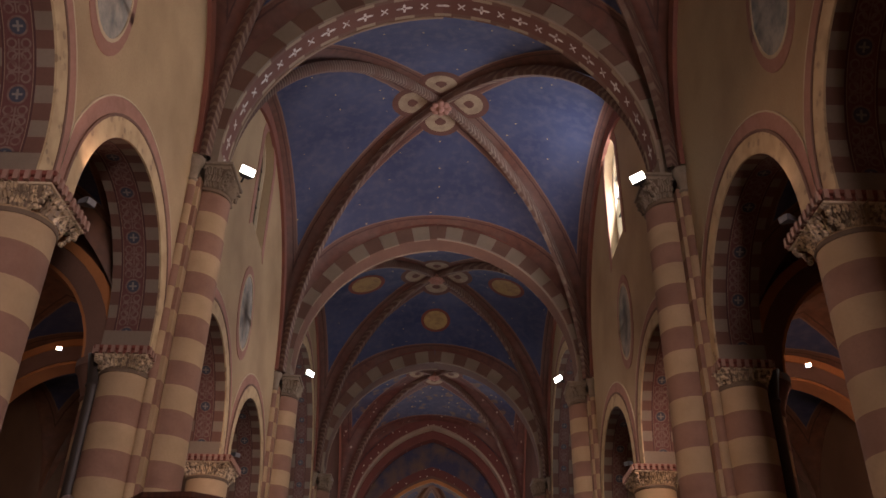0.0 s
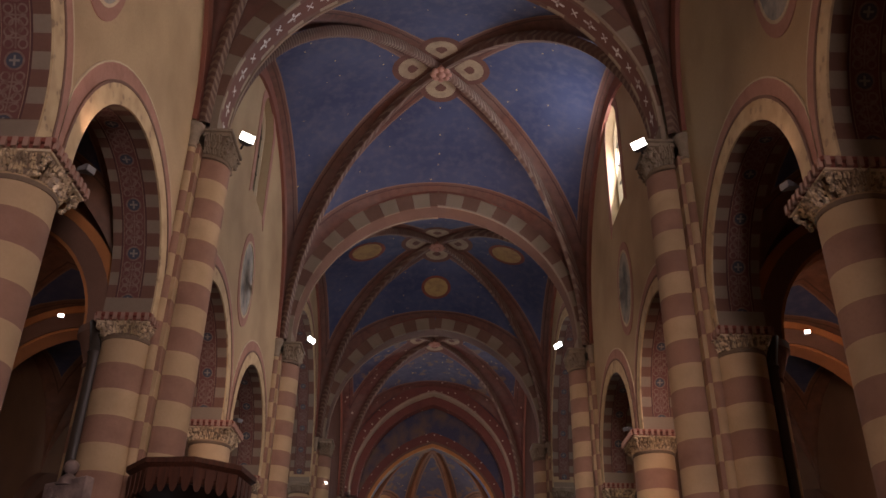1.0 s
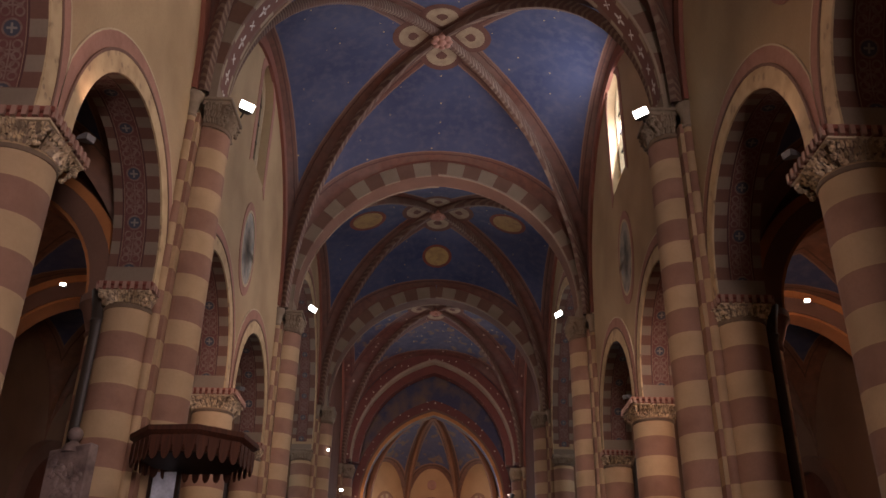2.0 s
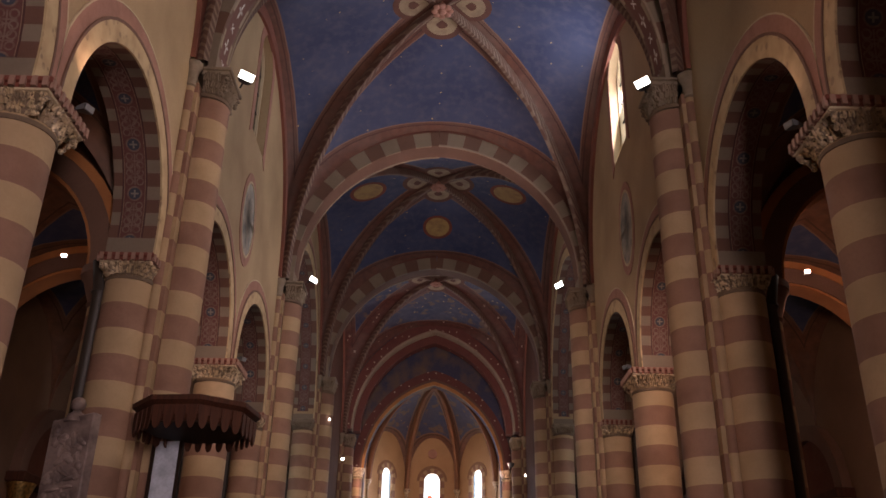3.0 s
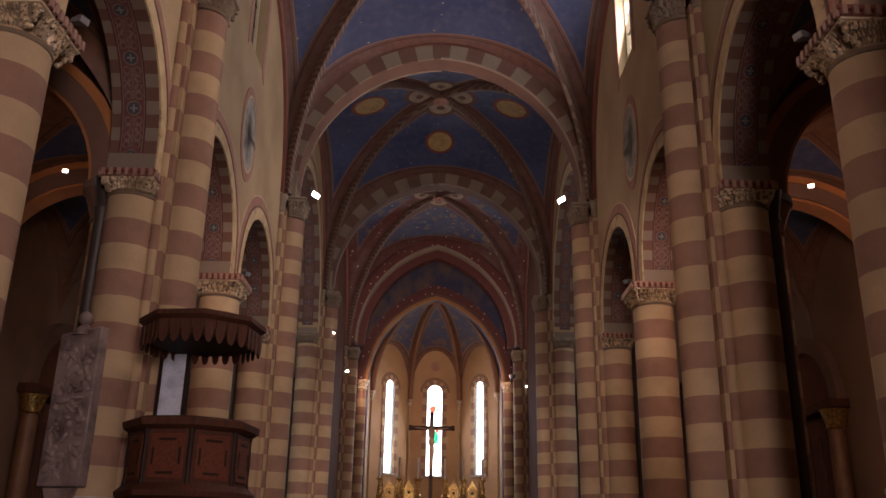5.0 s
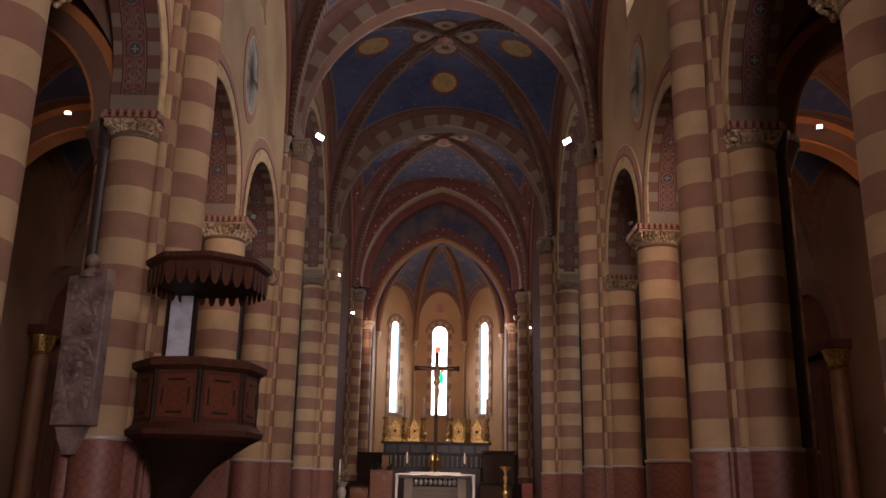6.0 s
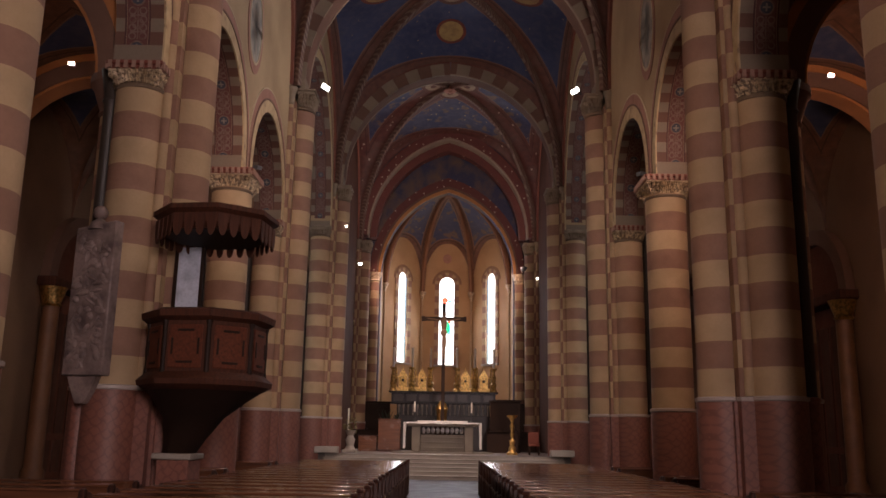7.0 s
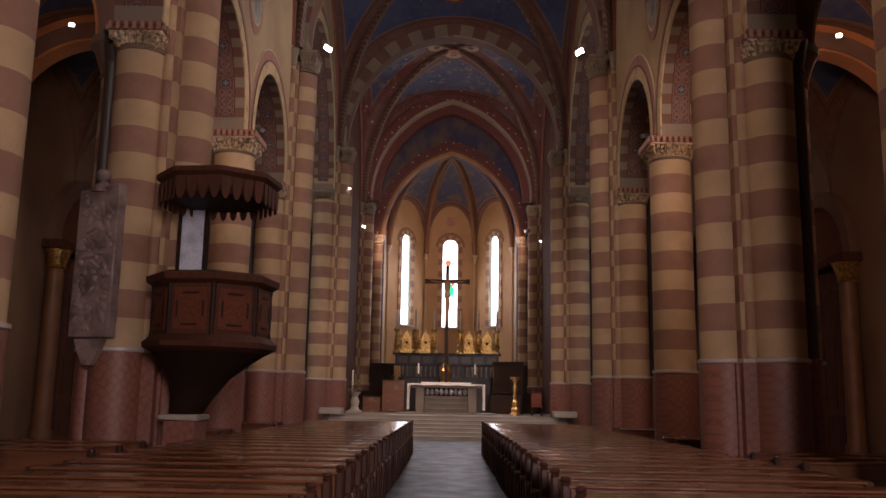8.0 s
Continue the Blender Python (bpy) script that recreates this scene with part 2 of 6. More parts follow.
def dado_mat():
    """Red dado with a darker interlaced strap pattern."""
    m, n, l, b = nodes("red_damask_dado", 0.55)
    tc = n.new("ShaderNodeTexCoord")
    sep = n.new("ShaderNodeSeparateXYZ")
    l.new(tc.outputs["Object"], sep.inputs[0])
    h = calc(n, l, "ADD", calc(n, l, "MULTIPLY", sep.outputs[0], 1.0), calc(n, l, "MULTIPLY", sep.outputs[1], 0.8))
    wave = lambda v, k: calc(n, l, "SINE", calc(n, l, "MULTIPLY", v, k))
    p = calc(n, l, "ADD", wave(calc(n, l, "ADD", h, sep.outputs[2]), 15.0), calc(n, l, "MULTIPLY", wave(sep.outputs[2], 30.0), 0.45))
    q = calc(n, l, "ADD", wave(calc(n, l, "SUBTRACT", h, sep.outputs[2]), 15.0), calc(n, l, "MULTIPLY", wave(h, 30.0), 0.45))
    f = either(n, l, less(n, l, calc(n, l, "ABSOLUTE", p), 0.30), less(n, l, calc(n, l, "ABSOLUTE", q), 0.30))
    wear, stain = world_noise(n, l, 6, 5), world_noise(n, l, 0.8, 5)
    c = mix(n, l, wear.outputs["Fac"], (0.25, 0.098, 0.066), (0.175, 0.068, 0.048))
    c = mix(n, l, calc(n, l, "MULTIPLY", f, ramp(n, l, wear.outputs["Fac"], 0.15, 0.55)), c, (0.150, 0.056, 0.041))
    c = mix(n, l, calc(n, l, "MULTIPLY", ramp(n, l, stain.outputs["Fac"], 0.45, 0.7), 0.4), c, (0.14, 0.07, 0.055))
    l.new(c, b.inputs["Base Color"])
    bump(n, l, b, wear.outputs["Fac"], 0.15)
    return m


def vault_mat(name, star=0.03, blue=(0.024, 0.036, 0.095), blue2=(0.055, 0.070, 0.135), edge=0.36, band=(0.135, 0.052, 0.032), gold=0.0, flowers=False):
    """Night-blue vault with small gold stars; painted bands run along ribs and arches (distances in metres kept per vertex)."""
    m, n, l, b = nodes(name, 0.7)
    uv = n.new("ShaderNodeUVMap")
    sep = n.new("ShaderNodeSeparateXYZ")
    l.new(uv.outputs[0], sep.inputs[0])
    g = n.new("ShaderNodeNewGeometry")
    vor = n.new("ShaderNodeTexVoronoi")
    vor.inputs["Scale"].default_value = 2.3
    l.new(g.outputs["Position"], vor.inputs["Vector"])
    big, fine = world_noise(n, l, 0.55, 7), world_noise(n, l, 3.5, 6)
    c = mix(n, l, ramp(n, l, big.outputs["Fac"], 0.35, 0.7), blue, blue2)
    c = mix(n, l, calc(n, l, "MULTIPLY", ramp(n, l, fine.outputs["Fac"], 0.45, 0.7), 0.6), c, (0.085, 0.09, 0.13))
    c = mix(n, l, both(n, l, less(n, l, vor.outputs["Distance"], star * 2.3), ramp(n, l, fine.outputs["Fac"], 0.35, 0.5)), c, (0.42, 0.33, 0.15))
    if gold:
        fig = world_noise(n, l, 1.7, 2)
        c = mix(n, l, calc(n, l, "MULTIPLY", ramp(n, l, fig.outputs["Fac"], 0.56, 0.62), gold), c, (0.17, 0.11, 0.055))
    wob = calc(n, l, "MULTIPLY", calc(n, l, "SUBTRACT", fine.outputs["Fac"], 0.5), 0.05)
    d = calc(n, l, "ADD", calc(n, l, "MINIMUM", calc(n, l, "MULTIPLY", sep.outputs[0], 0.62), sep.outputs[1]), wob)
    c = mix(n, l, calc(n, l, "MULTIPLY", less(n, l, d, edge + 0.04), 0.8), c, (0.22, 0.125, 0.065))
    worn = mix(n, l, ramp(n, l, fine.outputs["Fac"], 0.35, 0.7), band, tuple(v * 0.6 for v in band))
    worn = mix(n, l, calc(n, l, "MULTIPLY", ramp(n, l, big.outputs["Fac"], 0.45, 0.7), 0.45), worn, (0.17, 0.125, 0.10))
    c = mix(n, l, less(n, l, d, edge), c, worn)
    c = mix(n, l, less(n, l, calc(n, l, "ABSOLUTE", calc(n, l, "SUBTRACT", d, edge * 0.72)), 0.02), c, tuple(v * 0.45 for v in band))
    if flowers:
        row = both(n, l, less(n, l, calc(n, l, "ABSOLUTE", calc(n, l, "SUBTRACT", d, edge * 0.55)), 0.16), less(n, l, vor.outputs["Distance"], 0.17))
        c = mix(n, l, row, c, (0.36, 0.29, 0.22))
    l.new(c, b.inputs["Base Color"])
    bump(n, l, b, fine.outputs["Fac"], 0.25, 0.02)
    return m


SOFFIT, CROSSBAND, DADO, VAULT = soffit_mat(), cross_mat(), dado_mat(), vault_mat("starry_blue_vault")


def glow(name, colour, strength):
    m, n, l, b = nodes(name, 0.4)
    b.inputs["Base Color"].default_value = tint((0.8, 0.8, 0.8))
    b.inputs["Emission Color"].default_value, b.inputs["Emission Strength"].default_value = tint(colour), strength
    return m


LAMPGLOW = glow("lit_lamp_glass", (1.0, 0.93, 0.85), 14.0)
BLUEFLAT = plaster("blue_painted_wall", (0.032, 0.040, 0.088), (0.17, 0.11, 0.055), scale=0.9, amount=0.9)
ROLL = plaster("dull_pale_roll", (0.33, 0.25, 0.175), (0.21, 0.155, 0.11))
APSEWALL = plaster("orange_ochre_apse_plaster", (0.42, 0.26, 0.125), (0.30, 0.17, 0.075), scale=0.8)
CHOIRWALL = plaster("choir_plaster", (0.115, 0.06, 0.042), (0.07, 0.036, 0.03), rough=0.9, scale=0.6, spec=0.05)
# bell colour kept dark to hold the shade in the leaves' crevices
CARVEDDARK = plaster("crevice_shade_ground", (0.17, 0.12, 0.075), (0.09, 0.06, 0.04))


def dotted_mat():
    """Dark red painted band with rows of small white flowers."""
    m, n, l, b = nodes("red_band_white_flowers", 0.75)
    g = n.new("ShaderNodeNewGeometry")
    v = n.new("ShaderNodeTexVoronoi")
    v.inputs["Scale"].default_value, v.inputs["Randomness"].default_value = 2.4, 0.35
    l.new(g.outputs["Position"], v.inputs["Vector"])
    t = world_noise(n, l, 2.0, 5)
    c = mix(n, l, t.outputs["Fac"], (0.16, 0.045, 0.03), (0.09, 0.03, 0.025))
    l.new(mix(n, l, less(n, l, v.outputs["Distance"], 0.115), c, (0.44, 0.36, 0.27)), b.inputs["Base Color"])
    return m


DOTRED = dotted_mat()
BACKDROP = glow("bright_sky", (0.95, 0.97, 1.0), 3.2)


def pane_mat(name, colour, see):
    m, n, l, b = nodes(name, 0.15)
    t = n.new("ShaderNodeBsdfTransparent")
    t.inputs[0].default_value = tint(colour)
    mx = n.new("ShaderNodeMixShader")
    mx.inputs[0].default_value = see
    b.inputs["Base Color"].default_value = tint(tuple(v * 0.3 for v in colour))
    l.new(b.outputs[0], mx.inputs[1])
    l.new(t.outputs[0], mx.inputs[2])
    l.new(mx.outputs[0], n["Material Output"].inputs["Surface"])
    return m


# DULLPANE: the left windows' weak daylight put into a dark, nearly opaque glass
PANE, DULLPANE = pane_mat("clear_leaded_glass", (0.97, 0.98, 1.0), 0.92), pane_mat("dimmed_window_glass", (0.05, 0.045, 0.04), 0.12)
MIDPANE = pane_mat("pale_stained_glass", (0.30, 0.28, 0.24), 0.45)
GLASS_RED, GLASS_BLUE, GLASS_GREEN = pane_mat("red_glass", (0.8, 0.10, 0.05), 0.9), pane_mat("blue_glass", (0.2, 0.65, 0.8), 0.9), pane_mat("green_glass", (0.05, 0.45, 0.2), 0.9)
PINK = plaster("rose_painted_border", (0.36, 0.19, 0.14), (0.24, 0.115, 0.08), scale=2.5)
PICTURE = plaster("faded_fresco_oval", (0.38, 0.35, 0.29), (0.13, 0.15, 0.15), scale=2.4, amount=1.0)
AISLEBAND = plaster("orange_aisle_rib", (0.42, 0.17, 0.055), (0.26, 0.10, 0.035))


# ---- building blocks
def box(bm, x0, x1, y0, y1, z0, z1, bev=0.0):
    vs = [bm.verts.new((x, y, z)) for x in (x0, x1) for y in (y0, y1) for z in (z0, z1)]
    fs = [bm.faces.new([vs[i] for i in q]) for q in ((0, 1, 3, 2), (4, 6, 7, 5), (0, 4, 5, 1), (2, 3, 7, 6), (0, 2, 6, 4), (1, 5, 7, 3))]
    if bev:
        bmesh.ops.bevel(bm, geom=list({e for f in fs for e in f.edges}), offset=bev, segments=1, affect="EDGES")
    return vs


def lathe(bm, prof, seg=24, cx=0.0, cy=0.0, a0=0.0, a1=360.0):
    """Turns (radius, z) round an upright axis."""
    full = abs(a1 - a0 - 360) < 1e-6
    n = seg if full else seg + 1
    rings = []
    for r, z in prof:
        rings.append([bm.verts.new((cx + r * math.cos(radians(a0 + (a1 - a0) * i / seg)), cy + r * math.sin(radians(a0 + (a1 - a0) * i / seg)), z)) for i in range(n)])
    for lo, hi in zip(rings, rings[1:]):
        for i in range(seg):
            j = (i + 1) % n
            bm.faces.new((lo[i], lo[j], hi[j], hi[i]))
    if prof[0][0] > 1e-4 and full:
        bm.faces.new(rings[0][::-1])
    if prof[-1][0] > 1e-4 and full:
        bm.faces.new(rings[-1])


def smooth(bm, angle=40):
    for f in bm.faces:
        f.smooth = True
    for e in bm.edges:
        if len(e.link_faces) == 2 and e.calc_face_angle(0) > radians(angle):
            e.smooth = False


def to_mesh(bm, name, mats, sm=True):
    bmesh.ops.remove_doubles(bm, verts=bm.verts, dist=1e-5)
    bmesh.ops.recalc_face_normals(bm, faces=bm.faces)
    if sm:
        smooth(bm)
    me = bpy.data.meshes.new(name)
    bm.to_mesh(me)
    bm.free()
    for m in mats if isinstance(mats, (list, tuple)) else [mats]:
        me.materials.append(m)
    return me


def part(name, bm, material, parent=None, label="", m=None, sm=True):
    me = bm if isinstance(bm, bpy.types.Mesh) else to_mesh(bm, name, material, sm)
    ob = new(name, me)
    if parent is not None:
        ob.parent = parent
    if m is not None:
        ob.matrix_basis = m
    return tagged(ob, label)


def thing(name, label, category, group="", kind="", at=None):
    ob = new(name)
    ob.empty_display_size = 0.2
    if at is not None:
        ob.matrix_basis = at
    return tagged(ob, label, category, group, kind)


def struct(name, bm, mat, label, category="", sm=True):
    ob = new(name, to_mesh(bm, name, mat, sm))
    return tagged(ob, label, category, kind="structure")


def strip_uv(bm, quads):
    """Quads with given corner coordinates: [((co, uv) * 4), ...]."""
    uvl = bm.loops.layers.uv.verify()
    for q in quads:
        f = bm.faces.new([bm.verts.new(c) for c, _ in q])
        for lp, (_, uv) in zip(f.loops, q):
            lp[uvl].uv = uv


def wall_sheet(bm, samples, put, d0, d1):
    """A wall of thickness d0..d1 between lower and upper edges: samples (s, zlo, zhi); put(s, d, z) -> place."""
    rows = [[bm.verts.new(put(s, d, z)) for d, z in ((d0, lo), (d0, hi), (d1, hi), (d1, lo))] for s, lo, hi in samples]
    for a, b in zip(rows, rows[1:]):
        for i in range(4):
            j = (i + 1) % 4
            co = {tuple(round(c, 5) for c in v.co) for v in (a[i], a[j], b[j], b[i])}
            if len(co) > 2:
                try:
                    bm.faces.new((a[i], a[j], b[j], b[i]))
                except ValueError:
                    pass
    for r in (rows[0], rows[-1]):
        bm.faces.new(r)


def arc(r, n, a0=180.0, a1=0.0):
    return [(r * math.cos(radians(a0 + (a1 - a0) * i / n)), r * math.sin(radians(a0 + (a1 - a0) * i / n))) for i in range(n + 1)]


def arch_opening(c, half, spring, top_ratio=1.0, n=24):
    """Samples (s, z) along the opening's head, from foot to foot."""
    return [(c - half, spring)] + [(c + x, spring + z * top_ratio) for x, z in arc(half, n)] + [(c + half, spring)]


# ---- floor
bm = bmesh.new()
box(bm, -XO, XO, -9.0, 37.2, -0.4, 0.0)
floor = struct("floor", bm, None, "worn grey and reddish stone nave floor", "floor", False)


def floor_mat():
    m, n, l, b = nodes("polished_stone_floor", 0.28)
    g = n.new("ShaderNodeNewGeometry")
    br = n.new("ShaderNodeTexBrick")
    br.offset = 0.0
    br.inputs["Scale"].default_value, br.inputs["Mortar Size"].default_value = 1.0, 0.006
    br.inputs["Brick Width"].default_value, br.inputs["Row Height"].default_value = 0.6, 0.6
    br.inputs["Color1"].default_value, br.inputs["Color2"].default_value, br.inputs["Mortar"].default_value = tint((0.058, 0.040, 0.031)), tint((0.040, 0.028, 0.022)), tint((0.022, 0.016, 0.013))
    l.new(g.outputs["Position"], br.inputs["Vector"])
    w = world_noise(n, l, 1.5, 6)
    l.new(mix(n, l, calc(n, l, "MULTIPLY", w.outputs["Fac"], 0.6), br.outputs["Color"], (0.035, 0.025, 0.021)), b.inputs["Base Color"])
    l.new(ramp(n, l, w.outputs["Fac"], -0.5, 1.7), b.inputs["Roughness"])
    b.inputs["Specular IOR Level"].default_value = 0.07
    return m


FLOORMAT = floor_mat()
floor.data.materials.clear()
floor.data.materials.append(FLOORMAT)

# ---- nave walls
BOUND = sorted(PIERS[:5] + COLUMNS)
WINDOWS = (-2.0, 10.0, 22.0)
NAVE_END, CROSS_END = PIERS[3], PIERS[4]


def arch_of(a, b):
    """Middle, half width and capital height of the arch between two supports."""
    la, lb = (1.0 if a in PIERS else 0.55), (1.0 if b in PIERS else 0.55)
    return (a + la + b - lb) / 2, (b - lb - a - la) / 2, Z_TRANS if a == NAVE_END else Z_CAP


for side, sx in (("left", -1), ("right", 1)):
    put = lambda s, d, z: (sx * d, s, z)
    bm = bmesh.new()
    samp = []
    for a, b in zip(BOUND[:-1], BOUND[1:-1]):
        c, half, _ = arch_of(a, b)
        samp += [(a, Z_CAP, 15.3)] + [(s, z, 15.3) for s, z in arch_opening(c, half, Z_CAP + 0.001, 1.0, 2)[:1]]
        samp += [(s, z + 0.35, 15.3) for s, z in arch_opening(c, half, Z_CAP, 1.045)[1:-1]] + [(c + half, Z_CAP, 15.3)]
    samp.append((NAVE_END, Z_CAP, 15.3))
    wall_sheet(bm, samp, put, XW, XB)
    samp = [(-8.0, 15.3, 21.2)]
    for c in WINDOWS:
        samp += [(c - 0.85, 15.3, 21.2)] + [(s, z, 21.2) for s, z in arch_opening(c, 0.85, 18.2)] + [(c + 0.85, 15.3, 21.2)]
    samp.append((NAVE_END, 15.3, 21.2))
    wall_sheet(bm, samp, put, XW, XW + 0.5)
    c, half, zc = arch_of(NAVE_END, CROSS_END)
    samp = [(NAVE_END, zc, 21.2)] + [(s, z + (0.35 if z > zc + 1e-6 or abs(s - c) < half else 0.0), 21.2) for s, z in arch_opening(c, half, zc, 1.15, 32)] + [(CROSS_END, zc, 21.2)]
    wall_sheet(bm, samp, put, XW, XB)
    struct("wall_" + side, bm, WALL, "ochre plastered nave wall over round arcade arches", "wall", False)
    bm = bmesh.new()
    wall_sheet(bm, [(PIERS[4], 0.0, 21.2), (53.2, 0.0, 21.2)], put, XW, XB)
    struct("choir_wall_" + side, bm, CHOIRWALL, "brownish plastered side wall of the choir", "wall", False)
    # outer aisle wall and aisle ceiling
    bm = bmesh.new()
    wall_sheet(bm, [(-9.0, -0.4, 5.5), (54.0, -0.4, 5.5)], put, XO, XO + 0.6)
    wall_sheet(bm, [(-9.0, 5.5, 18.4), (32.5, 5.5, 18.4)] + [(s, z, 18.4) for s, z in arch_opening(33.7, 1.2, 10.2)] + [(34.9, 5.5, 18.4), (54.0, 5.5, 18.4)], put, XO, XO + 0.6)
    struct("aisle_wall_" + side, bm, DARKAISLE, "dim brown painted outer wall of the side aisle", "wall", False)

bm = bmesh.new()
box(bm, -XO, XO, -9.0, -8.4, -0.4, 21.5)
struct("wall_back", bm, WALL, "ochre plastered entrance wall behind the pews", "wall", False)
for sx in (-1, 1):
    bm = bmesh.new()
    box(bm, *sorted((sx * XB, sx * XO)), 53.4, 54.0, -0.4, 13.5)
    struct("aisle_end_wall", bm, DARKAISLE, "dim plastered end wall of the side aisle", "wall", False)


# ---- vaults
def vault_cell(bm, W, half, z0, z1, top, n=16):
    """One of four cells of a ribbed vault round its boss: along +y to the arch at half, between ribs that end at +-W. Returns quads with
    distances to rib and arch."""
    quads = []

    def at(s, k):
        w = W * s
        zr = z0 + (z1 - z0) * math.sqrt(max(0.0, 1 - s * s))
        zm = z1 + (top - z1) * s ** 1.6
        x = w * k
        z = zr + (zm - zr) * math.sqrt(max(0.0, 1 - k * k))
        return (x, half * s, z), ((1 - abs(k)) * w * half / math.hypot(W, half) * (1 + 0.6 * s), (1 - s) * half)

    ks = [math.sin(radians(90 * (i / n))) for i in range(-n, n + 1)]
    ss = [math.sin(radians(90 * i / 18)) for i in range(19)]
    for a, b in zip(ss, ss[1:]):
        for p, q in zip(ks, ks[1:]):
            quads.append((at(a, p), at(a, q), at(b, q), at(b, p)))
    return quads


def turn_quads(quads, turns, cy):
    out = []
    for q in quads:
        nq = []
        for (x, y, z), uv in q:
            for _ in range(turns):
                x, y = -y, x
            nq.append(((x, y + cy, z), uv))
        out.append(nq)
    return out


def rib_curve(W, half, z0, z1, n=28):
    return [(W * s, half * s, z0 + (z1 - z0) * math.sqrt(max(0.0, 1 - s * s))) for s in [math.sin(radians(90 * i / n)) for i in range(n + 1)]]


def sweep(bm, pts, w, d, uvq=False):
    """A bar of width w hanging d below the curve, with a rounded lower edge."""
    prof = [(-w / 2, 0.05), (-w / 2, -d * 0.55), (-w * 0.28, -d), (w * 0.28, -d), (w / 2, -d * 0.55), (w / 2, 0.05)]
    rings = []
    for i, p in enumerate(pts):
        p = Vector(p)
        t = (Vector(pts[min(i + 1, len(pts) - 1)]) - Vector(pts[max(i - 1, 0)])).normalized()
        side = t.cross(Vector((0, 0, 1)))
        side = side.normalized() if side.length > 1e-3 else Vector((1, 0, 0))
        up = side.cross(t)
        rings.append([bm.verts.new(p + side * a + up * b) for a, b in prof])
    for a, b in zip(rings, rings[1:]):
        for i in range(len(prof) - 1):
            bm.faces.new((a[i], a[i + 1], b[i + 1], b[i]))


def rib_mat():
    m, n, l, b = nodes("painted_rope_rib", 0.7)
    g = n.new("ShaderNodeNewGeometry")
    w = n.new("ShaderNodeTexWave")
    w.inputs["Scale"].default_value, w.inputs["Distortion"].default_value = 3.2, 2.0
    w.bands_direction = "DIAGONAL"
    l.new(g.outputs["Position"], w.inputs["Vector"])
    t = world_noise(n, l, 2.0, 5)
    c = mix(n, l, ramp(n, l, w.outputs["Fac"], 0.45, 0.75), (0.10, 0.055, 0.04), (0.19, 0.14, 0.10))
    l.new(mix(n, l, ramp(n, l, t.outputs["Fac"], 0.4, 0.7), c, (0.12, 0.06, 0.04)), b.inputs["Base Color"])
    return m


RIB = rib_mat()
MEDAL = plaster("painted_medallion", (0.33, 0.26, 0.165), (0.17, 0.12, 0.08), scale=3.0)
MEDALRING = plaster("faded_brown_border", (0.13, 0.058, 0.04), (0.08, 0.036, 0.026), scale=3.0)
VAULT_CHOIR = vault_mat("choir_vault", 0.05, (0.03, 0.038, 0.090), (0.060, 0.060, 0.095), 0.62, (0.12, 0.038, 0.026), 0.7, True)


